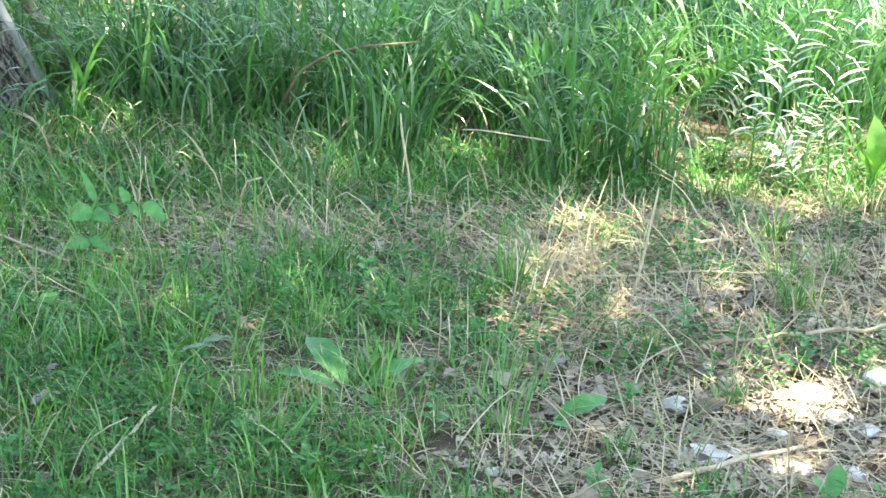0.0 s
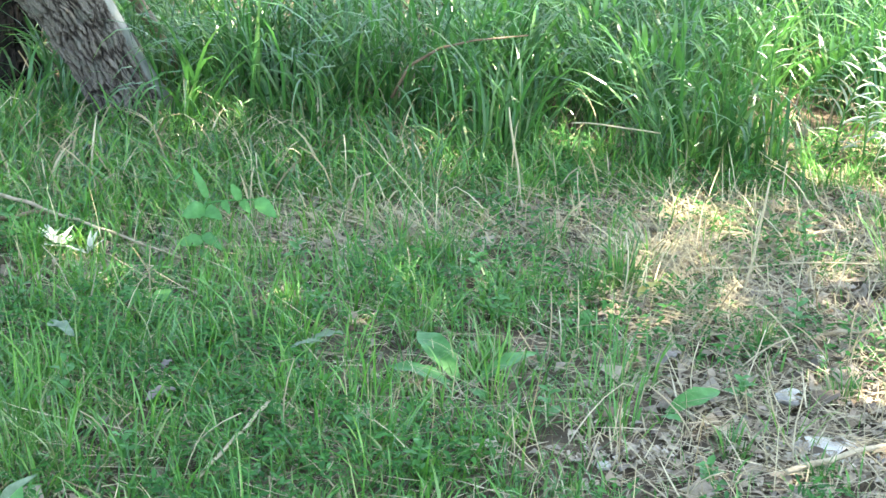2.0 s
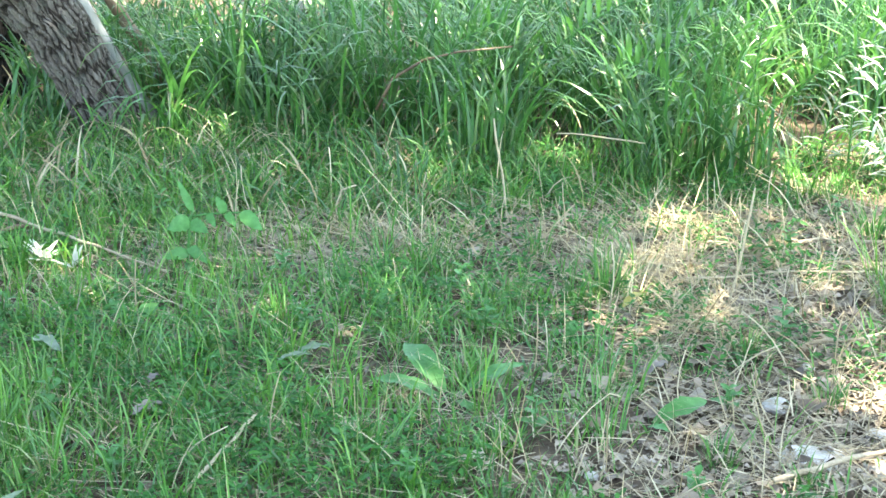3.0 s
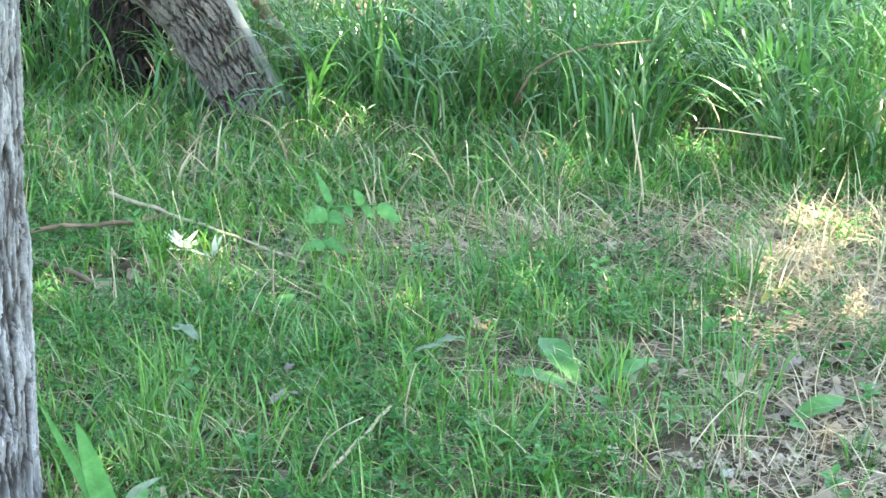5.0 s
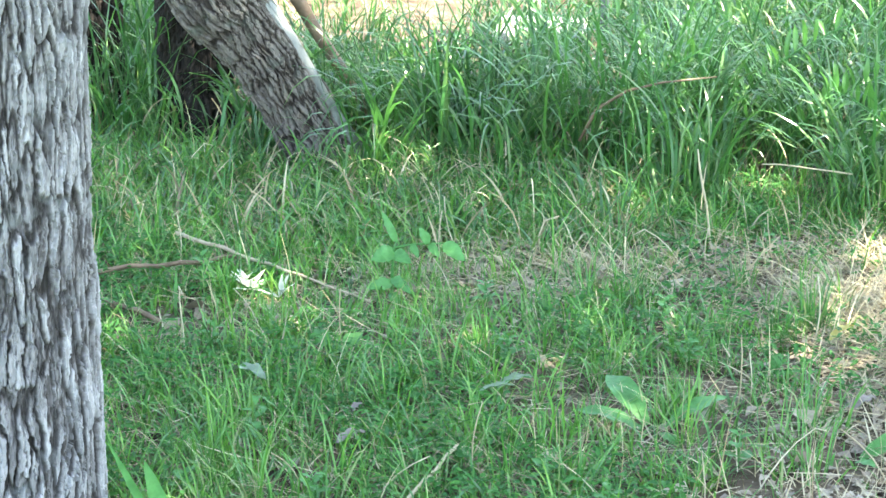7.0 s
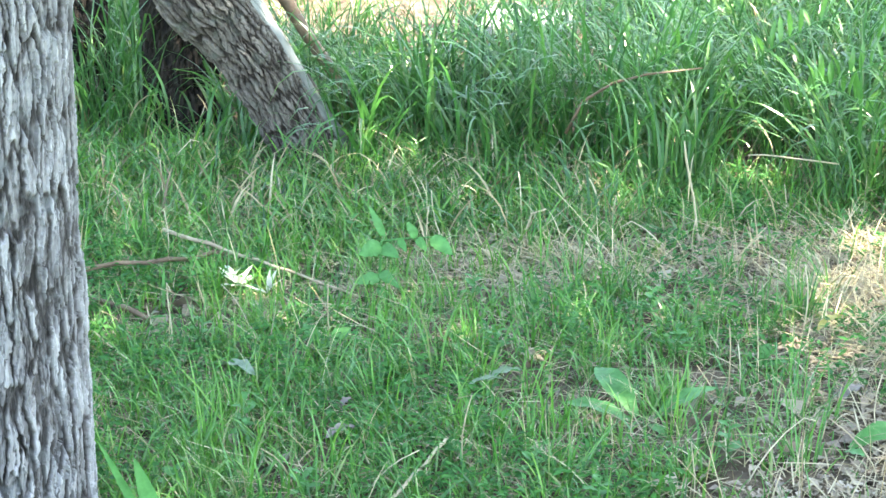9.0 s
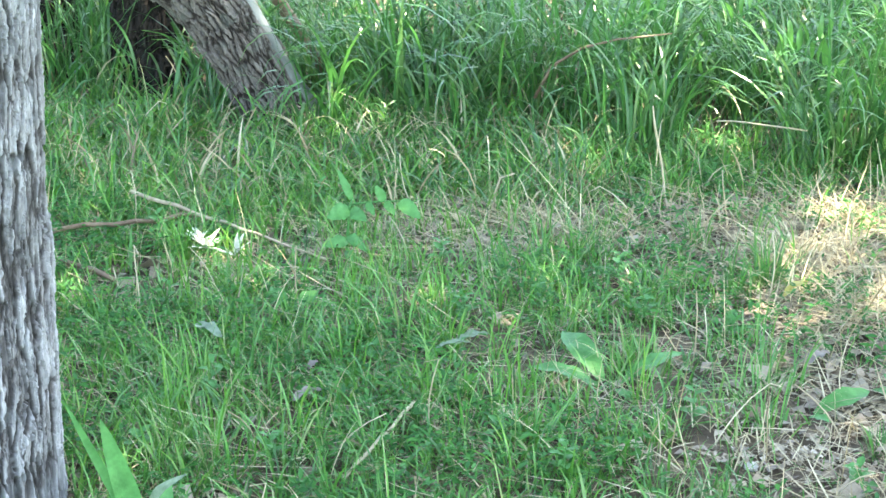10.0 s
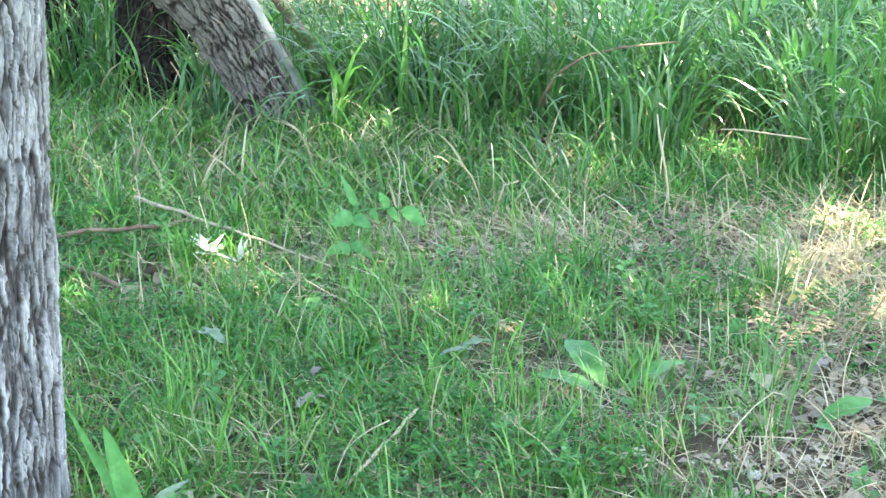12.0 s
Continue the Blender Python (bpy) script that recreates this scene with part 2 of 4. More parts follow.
def quick_mesh(name, co, quads, tris, mat):
    """A large mesh from arrays of points, quads and triangles."""
    me = bpy.data.meshes.new(name)
    me.vertices.add(len(co))
    me.vertices.foreach_set("co", co.astype(np.float32).ravel())
    loops = np.concatenate([quads.ravel(), tris.ravel()]).astype(np.int32)
    me.loops.add(len(loops))
    me.loops.foreach_set("vertex_index", loops)
    me.polygons.add(len(quads) + len(tris))
    starts = np.concatenate([np.arange(len(quads)) * 4, len(quads) * 4 + np.arange(len(tris)) * 3]).astype(np.int32)
    me.polygons.foreach_set("loop_start", starts)
    me.polygons.foreach_set("use_smooth", np.ones(len(quads) + len(tris), bool))
    me.materials.append(mat)
    me.update(calc_edges=True)
    return me


def blades(name, x, y, length, width, lean, bend, turn, mat, segs=4, twist=0.5, lift=0.0, fold=0.25, curl=1.4):
    """Ribbons that rise from the ground and bow over: lean is the first angle off upright, bend what is added to the tip."""
    n = len(x)
    s = np.linspace(0, 1, segs + 1)
    ang = lean[:, None] + bend[:, None] * s[None] ** curl
    step = length[:, None] / segs
    out = np.concatenate([np.zeros((n, 1)), np.cumsum(np.sin(ang[:, :-1]) * step, 1)], 1)
    up = np.concatenate([np.zeros((n, 1)), np.cumsum(np.cos(ang[:, :-1]) * step, 1)], 1)
    face = turn + rng.uniform(-0.9, 0.9, n)
    fa = face[:, None] + twist * rng.uniform(-1, 1, n)[:, None] * s[None]
    px = x[:, None] + np.cos(turn)[:, None] * out
    py = y[:, None] + np.sin(turn)[:, None] * out
    pz = height(x, y)[:, None] - 0.005 + lift + up
    pz = np.maximum(pz, height(px, py) + 0.002)
    w = width[:, None] * 0.5 * (0.65 + 0.7 * s - 1.35 * s**2.6)[None]
    sx, sy = -np.sin(fa) * w, np.cos(fa) * w
    tilt = fold * w
    left = np.stack([px - sx, py - sy, pz + tilt], -1)[:, :-1]
    right = np.stack([px + sx, py + sy, pz - tilt * 0.3], -1)[:, :-1]
    tip = np.stack([px, py, pz], -1)[:, -1:]
    co = np.concatenate([np.stack([left, right], 2).reshape(n, -1, 3), tip], 1)
    k = co.shape[1]
    first = (np.arange(n) * k)[:, None]
    q = np.concatenate([first + np.array([2 * i, 2 * i + 1, 2 * i + 3, 2 * i + 2]) for i in range(segs - 1)], 0)
    t = first + np.array([2 * segs - 2, 2 * segs - 1, 2 * segs])
    return quick_mesh(name, co.reshape(-1, 3), q, t, mat)


def leaflets(name, place, ahead, length, width, mat, cup=0.15):
    """Small pointed leaves: six points each, folded on the midrib."""
    n = len(place)
    ahead = ahead / np.linalg.norm(ahead, axis=1, keepdims=True)
    side = np.cross(ahead, np.array([0, 0, 1.0]) + rng.normal(0, 0.35, (n, 3)))
    side /= np.linalg.norm(side, axis=1, keepdims=True) + 1e-9
    up = np.cross(side, ahead)
    L, W = length[:, None], width[:, None]
    rows = [place, place + ahead * L * 0.4 + side * W * 0.5 + up * W * cup, place + ahead * L * 0.45, place + ahead * L * 0.4 - side * W * 0.5 + up * W * cup,
            place + ahead * L * 0.75 + side * W * 0.33 - up * L * 0.03, place + ahead * L - up * L * 0.14, place + ahead * L * 0.75 - side * W * 0.33 - up * L * 0.03]
    co = np.stack(rows, 1)
    first = (np.arange(n) * 7)[:, None]
    q = np.concatenate([first + np.array(f) for f in ([1, 2, 5, 4], [2, 3, 6, 5])], 0)
    t = np.concatenate([first + np.array(f) for f in ([0, 2, 1], [0, 3, 2])], 0)
    return quick_mesh(name, co.reshape(-1, 3), q, t, mat)


def tube(points, radii, sides=7, rough=0.0, seed=1):
    """A tapering stem along points."""
    pts = [Vector(p) for p in points]
    r = random.Random(seed)
    verts, faces = [], []
    for i, p in enumerate(pts):
        d = (pts[min(i + 1, len(pts) - 1)] - pts[max(i - 1, 0)]).normalized()
        a = d.cross(Vector((0.31, 0.9, 0.2))).normalized()
        b = d.cross(a)
        rad = radii[i] if isinstance(radii, (list, tuple)) else radii
        for k in range(sides):
            w = 2 * math.pi * k / sides
            g = rad * (1 + rough * r.uniform(-1, 1))
            verts.append(p + a * math.cos(w) * g + b * math.sin(w) * g)
    for i in range(len(pts) - 1):
        for k in range(sides):
            j = (k + 1) % sides
            faces.append((i * sides + k, i * sides + j, (i + 1) * sides + j, (i + 1) * sides + k))
    faces.append(tuple(range(sides))[::-1])
    faces.append(tuple((len(pts) - 1) * sides + k for k in range(sides)))
    return verts, faces


def between(a, b, n, sag=0.0, jitter=0.0, seed=0):
    """Points from a to b along a slightly crooked line."""
    r = random.Random(seed)
    a, b = Vector(a), Vector(b)
    out = []
    for i in range(n + 1):
        s = i / n
        p = a.lerp(b, s) + Vector((0, 0, 4 * sag * s * (1 - s)))
        if 0 < i < n:
            p += Vector([r.uniform(-jitter, jitter) for _ in range(3)])
        out.append(p)
    return out


def leaf_mesh(name, root, tip, width, mat, droop=0.1, cup=0.12, wave=0.06, n=10, shape=1.0, face=(0, 0, 1), tooth=0.0):
    """A broad leaf from root to tip with a sunken midrib and a wavy rim; face: which way its upper side looks."""
    root, tip = Vector(root), Vector(tip)
    axis = tip - root
    L = axis.length
    d = axis.normalized()
    side = d.cross(Vector(face))
    side = side.normalized() if side.length > 0.2 else Vector((1, 0, 0))
    up = side.cross(d)
    verts, faces = [], []
    cols = (-1, -0.55, 0, 0.55, 1)
    for i in range(n + 1):
        s = i / n
        half = 0.5 * width * (math.sin(math.pi * min(1, s ** shape * 0.96 + 0.04)) ** 0.8 + 0.03) * (1 - tooth * (i % 3) / 2)
        mid = root + axis * s + up * L * droop * 4 * s * (1 - s)
        for c in cols:
            w = wave * width * math.sin(s * 17 + c * 2.1) * abs(c)
            verts.append(mid + side * half * c + up * (cup * width * abs(c) * half / (0.5 * width) + w))
    k = len(cols)
    for i in range(n):
        for j in range(k - 1):
            faces.append((i * k + j, i * k + j + 1, (i + 1) * k + j + 1, (i + 1) * k + j))
    return mesh(name, verts, faces, mat, True)


# ------------------------------------------------------------ ground
def ground():
    def spread(lo, hi, step, far):
        inner = np.arange(lo, hi + step / 2, step)
        outer = np.geomspace(0.1, far, 26)
        return np.concatenate([lo - outer[::-1], inner, hi + outer])
    gx, gy = spread(-2.6, 2.6, 0.04, 600), spread(1.6, 8.0, 0.04, 600)
    X, Y = np.meshgrid(gx, gy)
    Z = height(X, Y)
    co = np.stack([X, Y, Z], -1).reshape(-1, 3)
    nx = len(gx)
    i, j = np.meshgrid(np.arange(nx - 1), np.arange(len(gy) - 1))
    a = (j * nx + i).ravel()
    quads = np.stack([a, a + 1, a + nx + 1, a + nx], -1)
    me = quick_mesh("ground", co, quads, np.zeros((0, 3), int), M_SOIL)
    me.materials.append(M_TURF)
    mx, my = co[quads].mean(1)[:, 0], co[quads].mean(1)[:, 1]
    turf = (np.abs(mx) > 0.36 * my + 0.3) | (my < 2.1) | (my > 8.0)
    me.polygons.foreach_set("material_index", turf.astype(np.int32))
    ob = new("ground", me)
    tagged(ob, "dark brown soil under grass and dry plant litter", "ground", kind="structure")


ground()


# ------------------------------------------------------------ trees
def trunk_mesh(name, axis, mat, plate=(0.022, 0.085), depth=0.011, around=220, rise=0.006, upto=None, bare=None, seed=1, flare=0.25):
    """A bark-covered trunk. axis: rows of (point, radius). Plates of bark stand proud of the furrows between them."""
    pts = np.array([p for p, _ in axis], float)
    rad = np.array([r for _, r in axis], float)
    seg = np.concatenate([[0], np.cumsum(np.linalg.norm(np.diff(pts, axis=0), axis=1))])
    fine_to = min(upto or seg[-1], seg[-1])
    v = np.concatenate([np.arange(0, fine_to, rise), np.linspace(fine_to, seg[-1], 24)[1:]]) if fine_to < seg[-1] else np.arange(0, seg[-1], rise)
    c = np.stack([np.interp(v, seg, pts[:, k]) for k in range(3)], -1)
    r = np.interp(v, seg, rad) * (1 + flare * np.exp(-v / 0.09))
    d = np.gradient(c, axis=0)
    d /= np.linalg.norm(d, axis=1, keepdims=True)
    a = np.cross(d, np.array([0, 1.0, 0.05]))
    a /= np.linalg.norm(a, axis=1, keepdims=True)
    b = np.cross(d, a)
    th = np.arange(around) * 2 * math.pi / around
    T, V = np.meshgrid(th, v)
    # the seam of the pattern lies at the back
    arc = np.mod(T + math.pi / 2, 2 * math.pi) * rad[0]
    pw, pl = plate
    ua = arc + pw * (0.9 * gnoise(arc / (pw * 3.5), V / (pl * 0.9), seed) + 0.32 * gnoise(arc / pw, V / (pl * 0.35), seed + 1) + 0.26 * gnoise(arc / (pw * 0.35), V / (pl * 0.1), seed + 8))
    va = V + pl * 0.4 * gnoise(arc / (pw * 0.8), V / pl, seed + 2)
    gap, who = cells(ua / pw, va / pl, seed + 3)
    gap2, who2 = cells(ua / (pw * 0.5) + 17, va / (pl * 0.6), seed + 4)
    wide = 0.03 + 0.24 * gnoise(arc / (pw * 1.8), V / (pl * 0.9), seed + 5)
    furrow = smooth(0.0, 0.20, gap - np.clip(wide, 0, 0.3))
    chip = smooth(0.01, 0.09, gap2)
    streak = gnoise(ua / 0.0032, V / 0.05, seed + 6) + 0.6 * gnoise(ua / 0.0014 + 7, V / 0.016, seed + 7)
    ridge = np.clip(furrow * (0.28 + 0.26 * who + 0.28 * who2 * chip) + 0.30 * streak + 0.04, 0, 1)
    lump = 0.05 * (vnoise(np.cos(T) * 1.5 + 4, V / 0.14 + np.sin(T) * 1.5, seed + 3) - 0.5)
    flat = np.zeros_like(T)
    if bare is not None:
        flat = smooth(bare[1], bare[1] * 0.55, np.abs(np.mod(T - bare[0] + math.pi, 2 * math.pi) - math.pi) + 0.12 * (vnoise(T * 8, V / 0.03, seed + 5) - 0.5))
        flat = flat * smooth(0.50, 0.36, V + 0.05 * gnoise(T * 3, V / 0.05, seed + 6))
        ridge = ridge * (1 - flat) + 0.85 * flat
    R = r[:, None] * (1 + lump) + depth * (ridge - 0.6) + 0.5 * depth * (who + who2 - 1) * (1 - flat) * furrow
    co = c[:, None] + R[..., None] * (np.cos(T)[..., None] * a[:, None] + np.sin(T)[..., None] * b[:, None])
    i, j = np.meshgrid(np.arange(around), np.arange(len(v) - 1))
    i2 = (i + 1) % around
    q = np.stack([(j * around + i), (j * around + i2), ((j + 1) * around + i2), ((j + 1) * around + i)], -1).reshape(-1, 4)
    me = quick_mesh(name, co.reshape(-1, 3), q, np.zeros((0, 3), int), mat)
    me.polygons.foreach_set("use_smooth", np.zeros(len(q), bool))
    # also drives the furrow colour, which carries part of their shade
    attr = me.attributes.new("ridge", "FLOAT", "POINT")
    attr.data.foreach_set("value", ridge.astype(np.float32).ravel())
    if bare is not None:
        me.materials.append(M_BARE)
        me.polygons.foreach_set("material_index", (flat[:-1].ravel() > 0.5).astype(np.int32))
    return me


# Places where the sun comes through the crowns: x, y, half sizes
SUN_SPOTS = [
    (0.57, 4.01, 0.09, 0.05), (0.67, 4.06, 0.04, 0.03), (0.46, 3.77, 0.055, 0.04), (0.54, 3.63, 0.03, 0.025), (0.53, 3.40, 0.025, 0.018),
    (0.78, 3.84, 0.05, 0.03), (0.90, 3.95, 0.05, 0.04), (0.74, 3.66, 0.03, 0.03), (0.84, 2.985, 0.10, 0.045), (0.76, 3.134, 0.05, 0.03), (0.648, 2.836, 0.07, 0.035), (0.774, 2.812, 0.06, 0.035), (0.880, 3.110, 0.06, 0.04), (0.63, 3.04, 0.03, 0.03),
    (1.02, 3.17, 0.05, 0.04), (0.88, 2.81, 0.05, 0.03), (0.25, 2.757, 0.035, 0.02), (0.39, 2.78, 0.04, 0.02), (-0.685, 3.655, 0.085, 0.065), (-0.58, 3.51, 0.05, 0.03), (-0.56, 4.50, 0.12, 0.08),
    (0.05, 4.35, 0.06, 0.07), (-0.95, 4.05, 0.08, 0.05), (0.80, 3.20, 0.04, 0.03), (1.14, 4.50, 0.28, 0.30), (1.30, 5.10, 0.30, 0.35), (1.42, 4.55, 0.25, 0.30), (0.80, 4.75, 0.10, 0.12),
    (0.95, 5.05, 0.22, 0.2), (0.88, 4.42, 0.10, 0.08), (-0.2, 2.86, 0.04, 0.03), (-0.52, 5.5, 0.22, 0.3), (0.32, 4.45, 0.05, 0.05), (0.16, 4.30, 0.05, 0.04),
]


def in_sun(x, y):
    """Whether the crowns leave this place of the ground open to the sun."""
    open_ = np.zeros(len(x), bool)
    spots = SUN_SPOTS + [(0.1 + 0.11 * k + 0.2 * math.sin(k * 5.1), 4.55 + 0.9 * abs(math.sin(k * 2.3)), 0.035, 0.05) for k in range(9)]
    spots += [(-0.75 + 1.5 * ((k * 0.618) % 1), 2.62 + 1.1 * ((k * 0.381 + 0.13 * math.sin(k)) % 1), 0.014 + 0.012 * (k % 3), 0.014) for k in range(34)]
    spots += [(0.34 + 0.62 * ((k * 0.618 + 0.2) % 1), 3.28 + 0.8 * ((k * 0.381 + 0.1 * math.sin(k)) % 1), 0.012 + 0.010 * (k % 3), 0.012) for k in range(12)]
    spots += [(0.05 + 0.85 * ((k * 0.618 + 0.4) % 1), 4.5 + 1.7 * ((k * 0.381 + 0.07 * math.sin(k * 3)) % 1), 0.04 + 0.02 * (k % 3), 0.06) for k in range(20)]
    for cx, cy, a, b in spots:
        a, b = a + 0.02, b + 0.02
        open_ |= ((x - cx) / a) ** 2 + ((y - cy) / b) ** 2 < 0.75 + 0.6 * vnoise(x * 14, y * 14, 41)
    glade = (y + 0.7 * x + 0.9 * (vnoise(x * 1.8, y * 1.8, 42) - 0.5) > 7.2) | ((y > 6.2) & (np.abs(x + 0.95) < 0.42)) | ((np.abs(y - 6.3) < 0.2) & (np.abs(x + 0.22) < 0.2))
    right = (x > 0.9 + 0.3 * vnoise(x * 3, y * 3, 44)) & (y > 4.3) & (vnoise(x * 7, y * 7, 43) > 0.3)
    return open_ | glade | right


def crown(name, centre, half, count, parent, seed):
    """Many small leaves in loose clumps on the twigs of an unseen crown, left out over sun spots."""
    r = np.random.default_rng(seed)
    clumps = r.uniform(-1, 1, (count // 28, 3))
    clumps = clumps[(clumps**4).sum(1) < 1.0] * half + centre
    k = r.integers(0, len(clumps), count)
    p = clumps[k] + r.normal(0, 0.16, (count, 3))
    foot = p - np.array(TO_SUN)[None] * (p[:, 2:3] / TO_SUN.z)
    p = p[~in_sun(foot[:, 0], foot[:, 1])]
    n = len(p)
    ahead = np.stack([r.normal(0, 1, n), r.normal(0, 1, n), r.normal(-0.4, 0.4, n)], -1)
    return part(name, leaflets(name, p, ahead, r.uniform(0.08, 0.13, n), r.uniform(0.04, 0.065, n), M_CROWN), parent, "dense green foliage out of view, with gaps cut for sun")


def trees():
    def stem(name, a, b, r0, r1, parent, seed, mat):
        v, f = tube(between(a, b, 7, 0.12, 0.05, seed), [r0 + (r1 - r0) * i / 7 for i in range(8)], 9, 0.06, seed)
        part(name, mesh(name, v, f, mat, True), parent)

    # the upright tree
    t = base("tree", (0, 0, 0), "upright tree with grey deeply furrowed bark in short grass", "tree")
    axis = [((-0.868, 2.5, -0.03), 0.169), ((-0.853, 2.5, 0.09), 0.158), ((-0.826, 2.5, 0.8), 0.145), ((-0.80, 2.5, 1.8), 0.135), ((-0.78, 2.52, 2.7), 0.11)]
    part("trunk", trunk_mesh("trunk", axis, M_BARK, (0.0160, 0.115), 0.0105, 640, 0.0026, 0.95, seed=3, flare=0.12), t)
    top = (-0.78, 2.52, 2.65)
    for k, (x, y, z) in enumerate(((0.9, 2.0, 3.9), (0.3, 3.6, 4.0), (-1.8, 3.2, 3.7), (1.6, 3.2, 4.3), (-0.6, 1.4, 4.0))):
        stem("limb", top, (x, y, z), 0.06, 0.015, t, 20 + k, M_BARK_BROWN)
    crown("crown", np.array([1.5, 3.15, 4.1]), np.array([2.7, 2.05, 0.7]), 13500, t, 5)
    # extra unseen clumps towards the sun, added to shade trunk and ground
    crown("crown", np.array([0.75, 2.45, 3.6]), np.array([0.55, 0.4, 0.35]), 2200, t, 8)
    crown("crown", np.array([1.02, 3.45, 3.8]), np.array([0.35, 0.28, 0.25]), 900, t, 9)
    crown("crown", np.array([1.85, 3.05, 3.8]), np.array([0.75, 0.32, 0.3]), 1900, t, 10)
    crown("crown", np.array([1.57, 4.19, 3.7]), np.array([0.34, 0.2, 0.2]), 560, t, 15)
    crown("crown", np.array([1.82, 3.5, 3.7]), np.array([0.26, 0.2, 0.2]), 420, t, 16)

    # the leaning tree behind
    t = base("tree", (0, 0, 0), "leaning tree with scaly brown bark and a bare pale strip", "tree")
    axis = [((-0.672, 4.74, -0.04), 0.090), ((-0.695, 4.75, 0.016), 0.087), ((-0.760, 4.75, 0.13), 0.083), ((-0.838, 4.75, 0.264), 0.088), ((-0.890, 4.75, 0.33), 0.096), ((-0.950, 4.75, 0.40), 0.113),
            ((-1.17, 4.78, 0.75), 0.118), ((-1.55, 4.9, 1.6), 0.095), ((-1.7, 5.0, 2.6), 0.075)]
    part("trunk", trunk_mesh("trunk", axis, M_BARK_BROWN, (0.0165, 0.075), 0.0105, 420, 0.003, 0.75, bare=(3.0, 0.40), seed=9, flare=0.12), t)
    for k, (x, y, z) in enumerate(((-0.4, 4.4, 3.6), (-2.6, 5.4, 3.7), (0.6, 4.6, 3.8))):
        stem("limb", (-1.7, 5.0, 2.55), (x, y, z), 0.05, 0.012, t, 40 + k, M_BARK_BROWN)
    crown("crown", np.array([0.7, 5.3, 3.9]), np.array([2.6, 1.7, 0.6]), 13500, t, 6)

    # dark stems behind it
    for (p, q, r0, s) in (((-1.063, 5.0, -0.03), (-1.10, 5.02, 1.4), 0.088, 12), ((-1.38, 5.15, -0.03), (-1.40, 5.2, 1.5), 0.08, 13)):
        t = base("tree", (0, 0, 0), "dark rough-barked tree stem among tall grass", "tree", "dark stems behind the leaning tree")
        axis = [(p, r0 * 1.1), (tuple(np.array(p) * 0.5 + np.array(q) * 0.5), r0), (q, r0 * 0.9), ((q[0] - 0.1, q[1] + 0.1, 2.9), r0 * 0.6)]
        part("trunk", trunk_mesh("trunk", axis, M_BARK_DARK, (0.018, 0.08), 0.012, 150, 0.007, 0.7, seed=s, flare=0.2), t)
        for k, (dx, dy) in enumerate(((-0.5, 0.3), (0.4, -0.2))):
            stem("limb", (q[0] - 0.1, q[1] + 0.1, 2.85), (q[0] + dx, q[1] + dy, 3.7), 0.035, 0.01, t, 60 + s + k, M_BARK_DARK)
        crown("crown", np.array([q[0] - 0.2, q[1], 3.7]), np.array([0.9, 0.8, 0.5]), 1800, t, s)


trees()


# ------------------------------------------------------------ fallen and dead wood
def stick(points, radii, label, mat, category="stick", name="stick", rough=0.12, seed=1, group="", sides=8):
    v, f = tube(points, radii, sides, rough, seed)
    ob = new(name, mesh(name, v, f, mat, True))
    return tagged(ob, label, category, group)


